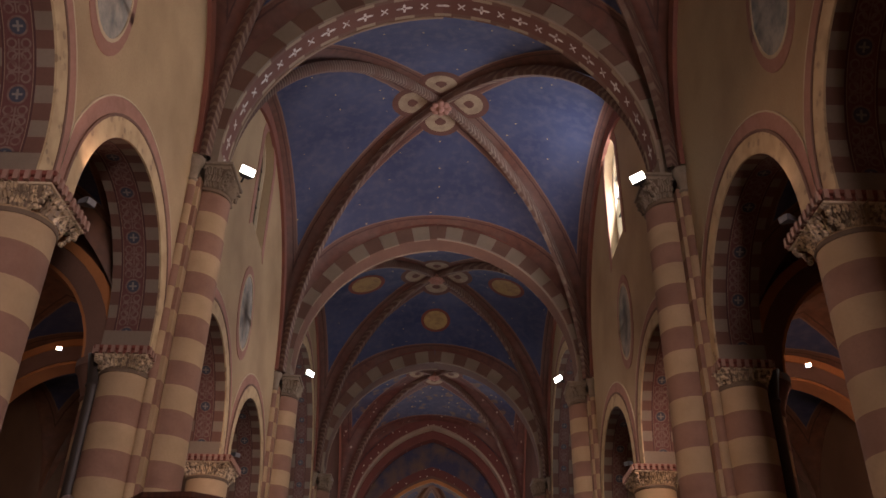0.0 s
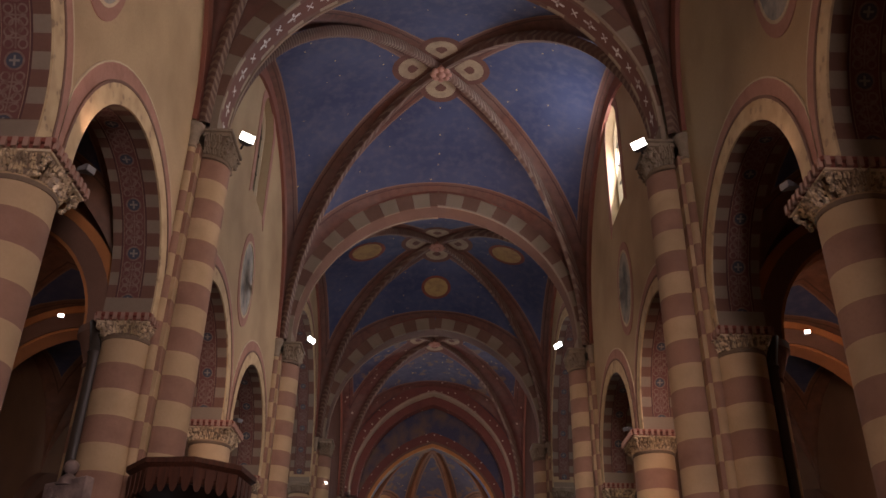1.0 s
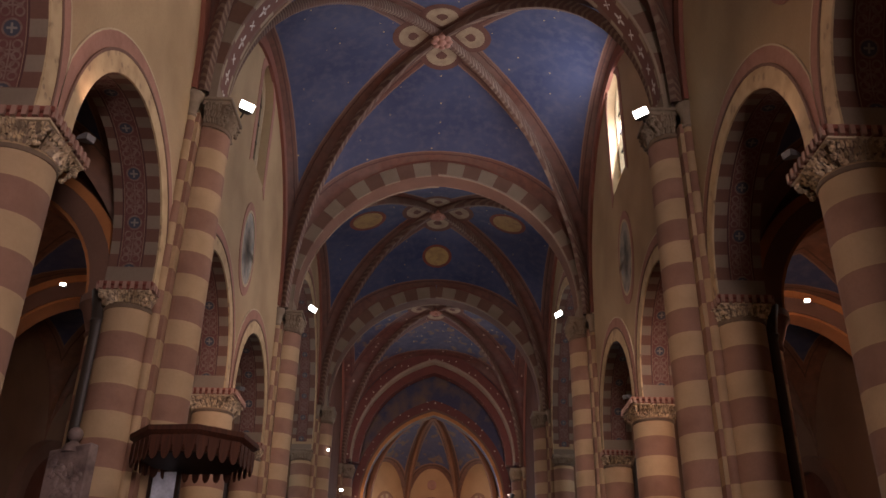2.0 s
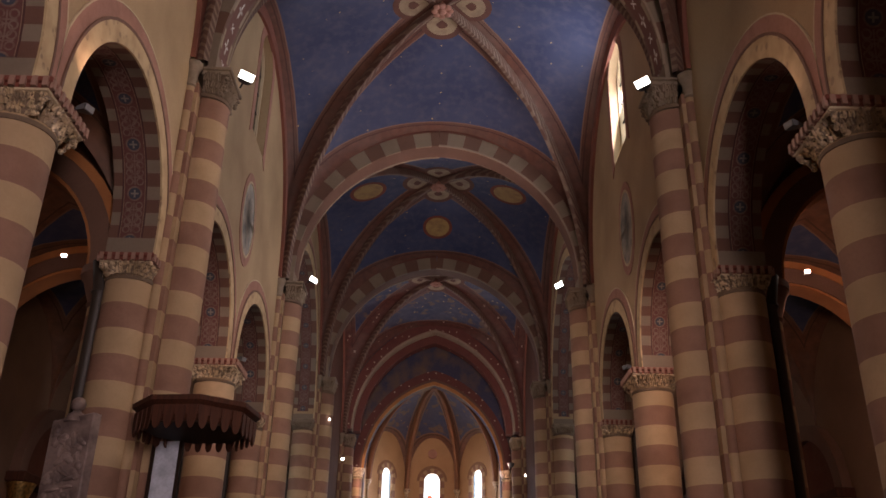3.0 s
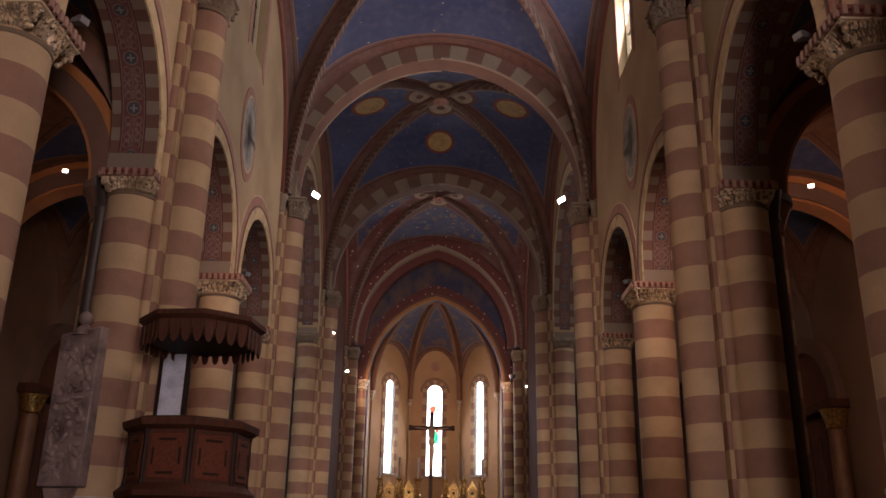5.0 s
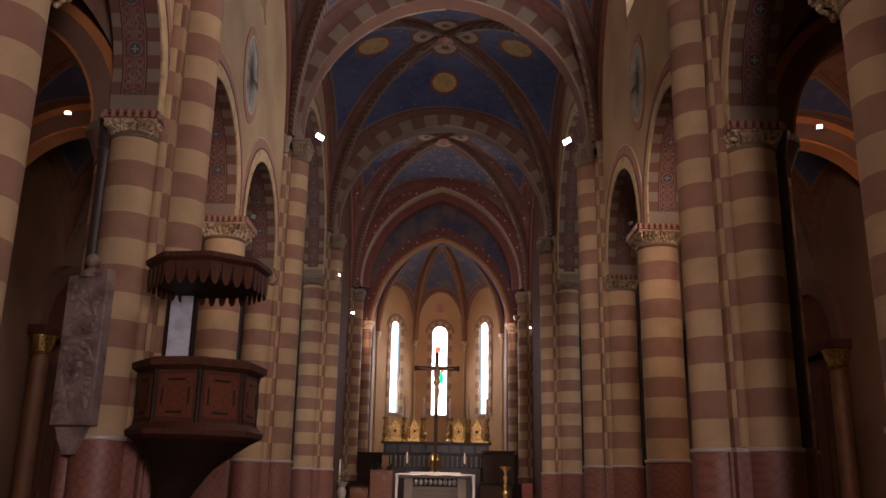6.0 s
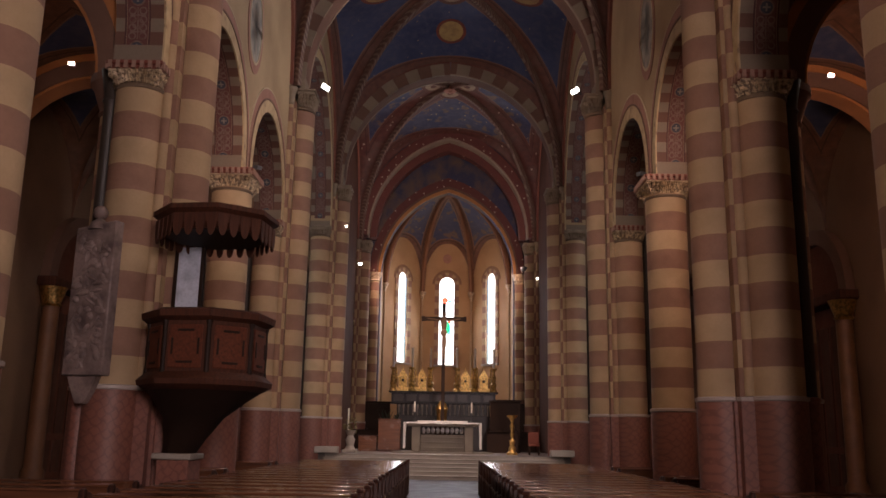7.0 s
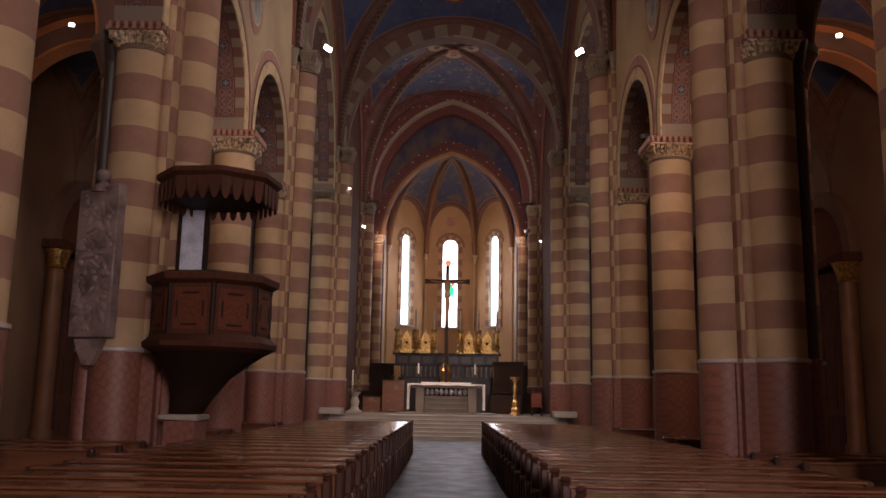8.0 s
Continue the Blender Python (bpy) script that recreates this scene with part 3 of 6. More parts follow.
def bay_vault(y0, y1, W=5.4, z0=13.2, z1=20.75, top=19.45, mat=None, medals=(), name="ceiling"):
    cy, half = (y0 + y1) / 2, (y1 - y0) / 2 - 0.45
    bm = bmesh.new()
    fwd, sid = vault_cell(bm, W, half, z0, z1, top), vault_cell(bm, half, W, z0, z1, top - 0.1)
    for k in range(4):
        strip_uv(bm, turn_quads(fwd if k % 2 == 0 else sid, k, cy))
    uv_ob = struct(name, bm, mat or VAULT, "night-blue rib vault painted with small gold stars", "vault")
    rb = thing("vault_ribs", "painted diagonal ribs meeting at a carved boss", "vault rib", "vault ribs", "structure", pose(0, cy, 0))
    for ax in (-1, 1):
        for ay in (-1, 1):
            bm = bmesh.new()
            sweep(bm, [(ax * x, ay * y, z) for x, y, z in rib_curve(W - 0.15, half - 0.1, z0, z1 - 0.02)], 0.24, 0.24)
            part("rib", bm, RIB, rb)
    bm = bmesh.new()
    for i in range(8):
        a = radians(45 * i)
        b2 = bmesh.ops.create_uvsphere(bm, u_segments=8, v_segments=6, radius=0.12, matrix=Matrix.Translation((0.25 * math.cos(a), 0.25 * math.sin(a), z1 - 0.34)) @ Matrix.Diagonal((1, 1, 0.5, 1)))
    bmesh.ops.create_uvsphere(bm, u_segments=12, v_segments=8, radius=0.13, matrix=Matrix.Translation((0, 0, z1 - 0.38)) @ Matrix.Diagonal((1, 1, 0.6, 1)))
    lathe(bm, [(0.2, z1 - 0.1), (0.26, z1 - 0.28), (0.14, z1 - 0.38)], 16)
    part("boss", bm, PINK, rb, "carved rosette boss")
    # four painted fields beside the boss
    for k in range(4):
        half_k = half if k % 2 == 0 else W
        Wk = W if k % 2 == 0 else half

        def surf(x, y, off):
            s = max(0.02, y / half_k)
            kx = max(-1, min(1, x / (Wk * s)))
            zr = z0 + (z1 - z0) * math.sqrt(max(0.0, 1 - s * s))
            zm = z1 + ((top if k % 2 == 0 else top - 0.1) - z1) * s ** 1.6
            return Vector((x, y, zr + (zm - zr) * math.sqrt(max(0.0, 1 - kx * kx)) - off))

        def outline(r, off):
            pts = []
            for i in range(24):
                a = 2 * math.pi * i / 24
                x, y = math.sin(a) * 0.60 * r, -math.cos(a) * 0.56 * r
                if math.cos(a) > 0:
                    x *= 1 - 0.72 * math.cos(a) ** 1.2
                pts.append(surf(x, 0.92 + y, off))
            return pts
        for r, off, mt, nm in ((1.22, 0.02, MEDALRING, "medallion_border"), (0.86, 0.035, MEDAL, "medallion"), (0.32, 0.045, MEDALRING, "medallion_figure")):
            bm = bmesh.new()
            pts = outline(r, off)
            mid = bm.verts.new(surf(0, 0.92, off))
            vs = [bm.verts.new(p) for p in pts]
            for i in range(24):
                bm.faces.new((mid, vs[i], vs[(i + 1) % 24]))
            part(nm, bm, mt, rb, "painted pale field with a faded head-like shape" if nm == "medallion" else "", pose(0, 0, 0, 0, 0, 90 * k))
        for km, ym, rx, ry in medals:
            if km != k:
                continue
            for k0, k1, off, mt, nm in ((0.8, 1.0, 0.03, REDBAND, "oval_border"), (0.0, 0.8, 0.035, GOLDPAINT, "oval_painting")):
                bm = bmesh.new()
                rows = [[bm.verts.new(surf(rx * q * math.cos(2 * math.pi * i / 32), ym + ry * q * math.sin(2 * math.pi * i / 32), off)) for i in range(32)] for q in [k0 + (k1 - k0) * j / 4 for j in range(5)]]
                for ra, rc in zip(rows, rows[1:]):
                    for i in range(32):
                        bm.faces.new((ra[i], ra[(i + 1) % 32], rc[(i + 1) % 32], rc[i]))
                part(nm, bm, mt, rb, "gold-ground oval painting" if k0 == 0 else "", pose(0, 0, 0, 0, 0, 90 * k))
    # painted wall ribs where the vault meets the side walls
    for sx in (-1, 1):
        bm = bmesh.new()
        el = lambda g: [((half + g) * x, z0 + (top - 0.1 - z0 + g) * z) for x, z in arc(1.0, 32)]
        lo, hi = el(-0.38), el(0.02)
        rows = [[bm.verts.new((sx * d, p[0], p[1])) for p, d in ((a, W - 0.1), (b, W - 0.1), (b, W + 0.02), (a, W + 0.02))] for a, b in zip(lo, hi)]
        for ra, rc in zip(rows, rows[1:]):
            for i in range(4):
                bm.faces.new((ra[i], ra[(i + 1) % 4], rc[(i + 1) % 4], rc[i]))
        part("wall_rib", bm, WALLRIB, rb, "red painted wall rib")
    return rb


GOLDPAINT = plaster("gold_ground_painting", (0.40, 0.27, 0.10), (0.20, 0.12, 0.06), scale=3.5)
WALLRIB = plaster("faded_red_rib", (0.23, 0.085, 0.055), (0.15, 0.06, 0.045), scale=1.5)
for a, b in zip(PIERS[1:4], PIERS[2:5]):
    bay_vault(a, b, medals=() if a < 20 else ((0, 3.3, 0.7, 0.78), (1, 3.1, 0.8, 0.8), (3, 3.1, 0.8, 0.8)))
bay_vault(-8.0, 4.0)
bay_vault(39.4, 51.0, mat=VAULT_CHOIR, z1=20.9, top=20.0)


# ---- transverse arches, slightly pointed: each half has its centre E_ARCH past the middle
E_ARCH = 0.26
R_IN = R_ARCH + E_ARCH
ZC = 13.6
A_TOP = math.degrees(math.acos(E_ARCH / (R_IN + 0.3)))


def arc_block(r0, r1, y0, y1, a0, a1, n=3):
    """A block of a ring between two angles, from the right-hand foot."""
    bm = bmesh.new()
    rows = []
    for i in range(n + 1):
        a = radians(a0 + (a1 - a0) * i / n)
        rows.append([bm.verts.new((r * math.cos(a), y, r * math.sin(a))) for r, y in ((r0, y0), (r1, y0), (r1, y1), (r0, y1))])
    for p, q in zip(rows, rows[1:]):
        for i in range(4):
            j = (i + 1) % 4
            bm.faces.new((p[i], p[j], q[j], q[i]))
    bm.faces.new(rows[0])
    bm.faces.new(rows[-1][::-1])
    return bm


def ring_strip(r, y0, y1, a0, a1, n=32):
    quads = []
    for i in range(n):
        pa, pb = radians(a0 + (a1 - a0) * i / n), radians(a0 + (a1 - a0) * (i + 1) / n)
        co = lambda a, y: (r * math.cos(a), y, r * math.sin(a))
        quads.append(((co(pa, y0), (0.0, r * pa)), (co(pb, y0), (0.0, r * pb)), (co(pb, y1), (1.0, r * pb)), (co(pa, y1), (1.0, r * pa))))
    return quads


NV = 14
DV = A_TOP / (NV - 0.5)
V_FULL = [to_mesh(arc_block(R_IN, R_IN + 0.60, -0.42, 0.42, 0.0, DV * 0.99), "voussoir", mt) for mt in (BROWNV, GREYV)]
V_TOP = to_mesh(arc_block(R_IN, R_IN + 0.60, -0.42, 0.42, 0.0, DV * 0.5), "voussoir", BROWNV)
DARKROLL = plaster("dark_roll", (0.16, 0.06, 0.04), (0.1, 0.04, 0.03))
RINGS = [("red_moulding", to_mesh(arc_block(R_IN + 0.602, R_IN + 0.88, -0.38, 0.38, 0.0, A_TOP, 32), "red_moulding", REDBAND)),
         ("roll_moulding", to_mesh(arc_block(R_IN + 0.585, R_IN + 0.635, -0.45, 0.45, 0.0, A_TOP, 32), "roll_moulding", DARKROLL)),
         ("edge_roll", to_mesh(arc_block(R_IN - 0.03, R_IN + 0.03, -0.45, -0.39, 0.0, A_TOP, 32), "edge_roll", ROLL))]
for y in PIERS[1:5]:
    ar = thing("transverse_arch", "slightly pointed arch of alternating grey and brown blocks", "arch", "transverse arches", "structure", pose(0, y, ZC))
    for sx in (1, -1):
        half_turn = lambda a: pose(-sx * E_ARCH, 0, 0, 0, 0, 0 if sx > 0 else 180) @ pose(0, 0, 0, 0, -a, 0)
        for i in range(NV):
            top = i == NV - 1
            part("voussoir", V_TOP if top else V_FULL[(NV - 1 - i) % 2], None, ar, "", half_turn(DV * i))
        for nm, me in RINGS:
            part(nm, me, None, ar, "", half_turn(0))
        bm = bmesh.new()
        box(bm, *sorted((sx * R_ARCH, sx * (R_ARCH + 0.9))), -0.42, 0.42, Z_HIGH - ZC, 0.0)
        part("springer", bm, GREYV, ar)
        bm = bmesh.new()
        strip_uv(bm, ring_strip(R_IN - 0.012, -0.36, 0.36, 0.0, A_TOP))
        part("painted_underside", bm, CROSSBAND if y < 20 else BROWNV, ar, "brown band with white crosses" if y < 20 else "plain brown underside", half_turn(0), sm=False)


# ---- capitals
def leaf(bm, m, h, w, curl):
    """A carved leaf that rises and curls outwards at its tip (out is +x)."""
    rows = []
    for i in range(5):
        t = i / 4
        wid = w * (0.75 + 0.5 * math.sin(t * 2.6)) * (1 - 0.55 * t ** 3)
        out = 0.03 + curl * t ** 2.2
        zz = h * (t if t < 0.8 else 0.8 + (t - 0.8) * 0.1)
        rows.append([m @ Vector((out + o, wid * k, zz)) for k, o in ((-0.5, -0.02), (-0.22, 0.035), (0, 0.01), (0.22, 0.035), (0.5, -0.02))])
    vs = [[bm.verts.new(p) for p in r] for r in rows]
    for a, b in zip(vs, vs[1:]):
        for i in range(4):
            bm.faces.new((a[i], a[i + 1], b[i + 1], b[i]))
    back = [bm.verts.new(m @ Vector((0.0, w * 0.3 * k, h * 0.95))) for k in (-1, 1)]
    bm.faces.new((vs[-1][0], vs[-1][2], vs[-1][4], back[1], back[0]))


def capital(parent, cx, cy, r, z_top, size, full=True, h=0.28, face=180.0, rich=True):
    """A low carved capital that spreads from the round shaft to a square slab with a toothed edge; size is the slab's half width."""
    ab = 0.18 if rich else 0.16
    zb = z_top - ab - h
    a0, a1 = (0.0, 360.0) if full else (face - 92, face + 92)

    def spread(a, t):
        sq = 1.0 / max(abs(math.cos(a)), abs(math.sin(a)))
        k = t ** 1.5
        return r * (1 - k) + size * 0.90 * min(sq, 1.30) * k

    def ring(t, out=0.0):
        n = 48 if full else 28
        return [(cx + (spread(a, t) + out) * math.cos(a), cy + (spread(a, t) + out) * math.sin(a), zb + h * t) for a in (radians(a0 + (a1 - a0) * i / n) for i in range(n + 1))]
    bm = bmesh.new()
    lathe(bm, [(r, zb - 0.1), (r + 0.035, zb - 0.09), (r + 0.045, zb - 0.055), (r + 0.035, zb - 0.02), (r + 0.005, zb - 0.005)], 28, cx, cy, a0, a1)
    rows = [[bm.verts.new(c) for c in ring(t)] for t in (0.0, 0.25, 0.5, 0.75, 1.0)]
    for lo, hi in zip(rows, rows[1:]):
        for i in range(len(lo) - 1):
            bm.faces.new((lo[i], lo[i + 1], hi[i + 1], hi[i]))
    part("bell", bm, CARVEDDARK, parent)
    bm = bmesh.new()
    rr = random.Random(int(size * 100))
    for tier in range(3):
        t = 0.02 + 0.31 * tier
        n = int(radians(a1 - a0) * spread(radians(45), t) / 0.105)
        for i in range(n):
            a = radians(a0 + (a1 - a0) * ((i + 0.5 * (tier % 2) + 0.25) / n))
            lean = rr.uniform(-0.35, 0.35)
            leaf(bm, Matrix.Translation((cx, cy, zb + h * t)) @ Matrix.Rotation(a, 4, "Z") @ Matrix.Translation((spread(a, t) - 0.01, 0, 0)) @ Matrix.Rotation(lean, 4, "X"), h * rr.uniform(0.34, 0.46), rr.uniform(0.085, 0.115), 0.045 + 0.02 * tier + 0.10 * (spread(a, min(1, t + 0.3)) - spread(a, t)))
            bmesh.ops.create_icosphere(bm, subdivisions=1, radius=rr.uniform(0.018, 0.03), matrix=Matrix.Translation((cx + (spread(a, t + 0.2) + 0.03) * math.cos(a), cy + (spread(a, t + 0.2) + 0.03) * math.sin(a), zb + h * (t + 0.26))))
    for k in range(4):
        a = 45 + 90 * k
        if not full and abs((a - face + 180) % 360 - 180) > 95:
            continue
        a = radians(a)
        for j in range(9):
            d = size * 1.24 - 0.022 * j
            bmesh.ops.create_icosphere(bm, subdivisions=1, radius=rr.uniform(0.035, 0.055), matrix=Matrix.Translation((cx + math.cos(a) * d + rr.uniform(-0.04, 0.04), cy + math.sin(a) * d + rr.uniform(-0.04, 0.04), z_top - ab - 0.03 - h * 0.11 * j)))
    tagged(part("carved_leaves", bm, GILT if rich else STONECAP, parent, "gilded carved leaves" if rich else "worn carved leaves", sm=False), kind="stuff")
    bm = bmesh.new()
    x0, x1, y0, y1 = cx - size, cx + size, cy - size, cy + size
    if not full:
        if face == 180.0:
            x1 = cx + 0.1
        elif face == 90.0:
            y0 = cy - 0.02
        else:
            y1 = cy + 0.02
    box(bm, x0 + 0.06, x1 - 0.06, y0 + 0.06, y1 - 0.06, z_top - ab, z_top - ab * 0.45)
    box(bm, x0, x1, y0, y1, z_top - ab * 0.45, z_top, 0.015)
    part("abacus", bm, REDBAND if rich else STONECAP, parent, "dark red slab" if rich else "stone slab")
    bm = bmesh.new()
    box(bm, x0 + 0.035, x1 - 0.035, y0 + 0.035, y1 - 0.035, z_top - ab - 0.025, z_top - ab + 0.012, 0.006)
    part("fillet", bm, CREAMLINE if rich else STONECAP, parent, "thin pale moulding")
    if rich:
        bm = bmesh.new()
        k = int(2 * size / 0.14)
        for i in range(k):
            u = -size + (i + 0.5) * 2 * size / k
            if y0 - 0.01 <= cy + u <= y1:
                for xx in (x0, x1):
                    box(bm, xx - 0.025, xx + 0.025, cy + u - 0.035, cy + u + 0.035, z_top - ab * 0.92, z_top - ab * 0.12)
            if x0 <= cx + u <= x1:
                for yy in (y0, y1) if full else ((y1,) if face == 90.0 else (y0,)):
                    box(bm, cx + u - 0.035, cx + u + 0.035, yy - 0.025, yy + 0.025, z_top - ab * 0.92, z_top - ab * 0.12)
        tagged(part("toothed_edge", bm, TOOTH, parent, "row of pale rose teeth", sm=False), kind="stuff")


# ---- piers and columns
drum_cache = {}


def drums(parent, cx, cy, r, z0, z1, a0=0.0, a1=360.0, phase=0, seg=32, name="drum", flat=None, course=COURSE):
    """Courses of alternating cream and rose stone, each a piece of its own."""
    z, k = z0, phase
    while z < z1 - 0.05:
        h = min(course, z1 - z)
        key = (cx, cy, r, round(h, 3), a0, a1, k % 2, flat, name)
        if key not in drum_cache:
            bm = bmesh.new()
            if flat:
                box(bm, cx - flat[0], cx + flat[0], cy - flat[1], cy + flat[1], 0, h)
            else:
                lathe(bm, [(r, 0.0), (r, h)], seg, cx, cy, a0, a1)
            drum_cache[key] = to_mesh(bm, name, CREAM if k % 2 == 0 else ROSE)
        part(name, drum_cache[key], None, parent, "", pose(0, 0, z))
        z += course
        k += 1


def build_column():
    """A round arcade column; the floor's at z = 0, the wall stands on its slab."""
    ob = thing("column", "round nave column striped in cream and rose with a gilded leaf capital", "column", "arcade columns")
    r = 0.52
    bm = bmesh.new()
    lathe(bm, [(r + 0.22, 0.0), (r + 0.22, 0.22), (r + 0.12, 0.30), (r + 0.14, 0.40), (r + 0.04, 0.52)], 24)
    part("plinth", bm, STONE, ob, "grey stone base")
    bm = bmesh.new()
    lathe(bm, [(r + 0.03, 0.5), (r + 0.03, Z_DADO)], 24)
    part("dado", bm, DADO, ob, "red damask-patterned dado")
    bm = bmesh.new()
    lathe(bm, [(r + 0.03, Z_DADO), (r + 0.055, Z_DADO + 0.02), (r + 0.055, Z_DADO + 0.075), (r, Z_STRIP)], 24)
    part("dado_strip", bm, WHITESTRIP, ob, "pale marble strip")
    drums(ob, 0, 0, r, Z_STRIP, Z_CAP - 0.46, course=(Z_CAP - 0.46 - Z_STRIP) / 11)
    capital(ob, 0, 0, r - 0.02, Z_CAP, 0.66, h=0.30)
    return ob


def build_pier(front=Z_CAP, back=Z_CAP):
    """A compound pier: nave half column towards -x, two arcade half columns with their capitals at front and back
    height, slim shafts beside, and a bundle of shafts towards the aisle, the slim ones with shade in their colour."""
    ob = thing("pier", "cream and rose striped compound pier on a red damask dado", "pier", "nave piers")
    core = (0.38, 0.54)
    halves = ((-0.77, 0.0, 0.45, 180.0, Z_HIGH - 0.72), (0.0, -0.62, 0.46, 270.0, front - 0.44), (0.0, 0.62, 0.46, 90.0, back - 0.44), (0.55, 0.0, 0.42, 0.0, Z_CAP - 0.62))
    bm = bmesh.new()
    box(bm, -core[0] - 0.38, core[0] + 0.02, -core[1] - 0.02, core[1] + 0.02, 0, Z_DADO)
    box(bm, -0.70, 0.40, -0.755, 0.755, 0, Z_DADO - 0.002)
    part("dado_core", bm, DADO, ob)
    bm = bmesh.new()
    box(bm, -0.71, 0.41, -0.765, 0.765, Z_DADO - 0.002, Z_STRIP - 0.012, 0.01)
    part("dado_strip", bm, WHITESTRIP, ob, "pale marble strip")
    for cx, cy, r, face, _ in halves:
        for nm, prof, mt, lbl in (("dado", [(r + 0.03, 0.0), (r + 0.03, Z_DADO)], DADO, "red damask-patterned dado"),
                                  ("plinth", [(r + 0.18, 0.0), (r + 0.18, 0.22), (r + 0.1, 0.32), (r + 0.04, 0.45)], STONE, "grey stone base"),
                                  ("dado_strip", [(r + 0.03, Z_DADO), (r + 0.055, Z_DADO + 0.02), (r + 0.055, Z_DADO + 0.075), (r, Z_STRIP)], WHITESTRIP, "pale marble strip")):
            bm = bmesh.new()
            lathe(bm, prof, 16, cx, cy, face - 100, face + 100)
            part(nm, bm, mt, ob, lbl)
    for cx, cy, r, face, top in halves:
        drums(ob, cx, cy, r, Z_STRIP, top, face - 100, face + 100, 0, 18)
    drums(ob, 0, 0, 0, Z_STRIP, max(front, back), phase=1, flat=core)
    drums(ob, -0.57, 0, 0, Z_STRIP, Z_HIGH - 0.5, phase=1, flat=(0.2, 0.34), name="pilaster_block")
    for sy in (-1, 1):
        drums(ob, -0.50, sy * 0.645, 0.10, Z_STRIP, Z_HIGH - 0.5, phase=0, seg=10, name="colonnette_drum")
        bm = bmesh.new()
        lathe(bm, [(0.10, Z_HIGH - 0.62), (0.13, Z_HIGH - 0.58), (0.11, Z_HIGH - 0.5), (0.15, Z_HIGH - 0.2), (0.2, Z_HIGH - 0.12), (0.2, Z_HIGH)], 10, -0.50, sy * 0.645)
        part("colonnette_capital", bm, STONECAP, ob)
        drums(ob, -0.48, sy * 0.50, 0, Z_STRIP, Z_HIGH - 0.5, phase=1, flat=(0.20, 0.15), name="corner_block")
        # aisle-side shafts; the shade on that side is put into their colour
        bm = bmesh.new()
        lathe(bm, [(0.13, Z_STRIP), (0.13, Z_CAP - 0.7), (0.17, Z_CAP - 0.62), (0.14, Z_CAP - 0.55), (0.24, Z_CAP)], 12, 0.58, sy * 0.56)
        part("aisle_colonnette", bm, AISLESHAFT, ob, "aisle shaft darkened for the shade")
        bm = bmesh.new()
        lathe(bm, [(0.16, 0.0), (0.16, Z_DADO), (0.18, Z_DADO + 0.02), (0.18, Z_DADO + 0.075), (0.13, Z_STRIP)], 12, 0.58, sy * 0.56)
        part("aisle_colonnette_base", bm, DADO, ob)
    capital(ob, -0.72, 0, 0.46, Z_HIGH, 0.58, False, 0.46, 180.0, False)
    capital(ob, 0, -0.62, 0.44, front, 0.52, False, 0.24, 270.0, front == Z_CAP)
    capital(ob, 0, 0.62, 0.44, back, 0.52, False, 0.24, 90.0, back == Z_CAP)
    bm = bmesh.new()
    lathe(bm, [(0.42, Z_CAP - 0.8), (0.47, Z_CAP - 0.74), (0.44, Z_CAP - 0.66), (0.6, Z_CAP - 0.2), (0.66, Z_CAP - 0.15), (0.66, Z_CAP)], 16, 0.55, 0, -100, 100)
    part("aisle_capital", bm, BROWNV, ob)
    return ob


# near-black tone holds the shade of the piers' aisle side
AISLESHAFT = plaster("shade_dark_aisle_stone", (0.05, 0.039, 0.03), (0.03, 0.023, 0.018), rough=0.5)
col = build_column()
XC = 5.72
col.matrix_basis = pose(XC, COLUMNS[1], 0)
spots = [(sx, y) for y in COLUMNS for sx in (1, -1)]
for sx, y in spots:
    if (sx, y) != (1, COLUMNS[1]):
        copy_thing(col, pose(sx * XC, y, 0, 0, 0, 0 if sx > 0 else 180))
for spots_y, front, back in (((4.0, 16.0, 51.0), Z_CAP, Z_CAP), ((NAVE_END,), Z_CAP, Z_TRANS), ((CROSS_END,), Z_TRANS, Z_CAP)):
    for sx in (1, -1):
        # the plan mirrors from side to side: a turned pier has front and back exchanged
        pier = build_pier(*((front, back) if sx > 0 else (back, front)))
        turn = 0 if sx > 0 else 180
        pier.matrix_basis = pose(sx * XA, spots_y[0], 0, 0, 0, turn)
        for y in spots_y[1:]:
            copy_thing(pier, pose(sx * XA, y, 0, 0, 0, turn))


# ---- choir floor and steps
bm = bmesh.new()
box(bm, -XW, XW, 38.0, 60.0, -0.4, Z_CHOIR)
struct("choir_floor", bm, plaster("choir_stone", (0.20, 0.17, 0.15), (0.12, 0.1, 0.09), rough=0.35), "grey stone floor of the raised choir", "floor", False)
steps = thing("choir_steps", "pale worn marble steps up to the choir", "steps", kind="structure", at=pose(0, 36.2, 0))
for i in range(6):
    z0, z1 = i * Z_CHOIR / 6, (i + 1) * Z_CHOIR / 6
    bm = bmesh.new()
    box(bm, -XW + 0.3, XW - 0.3, i * 0.34 + 0.035, 2.6, z0, z1 - 0.045)
    st_ = part("step", bm, RISER, steps)
    bm = bmesh.new()
    box(bm, -XW + 0.28, XW - 0.28, i * 0.34, i * 0.34 + 0.40, z1 - 0.045, z1 - 0.001, 0.012)
    part("tread", bm, STONE, st_, "pale worn tread")


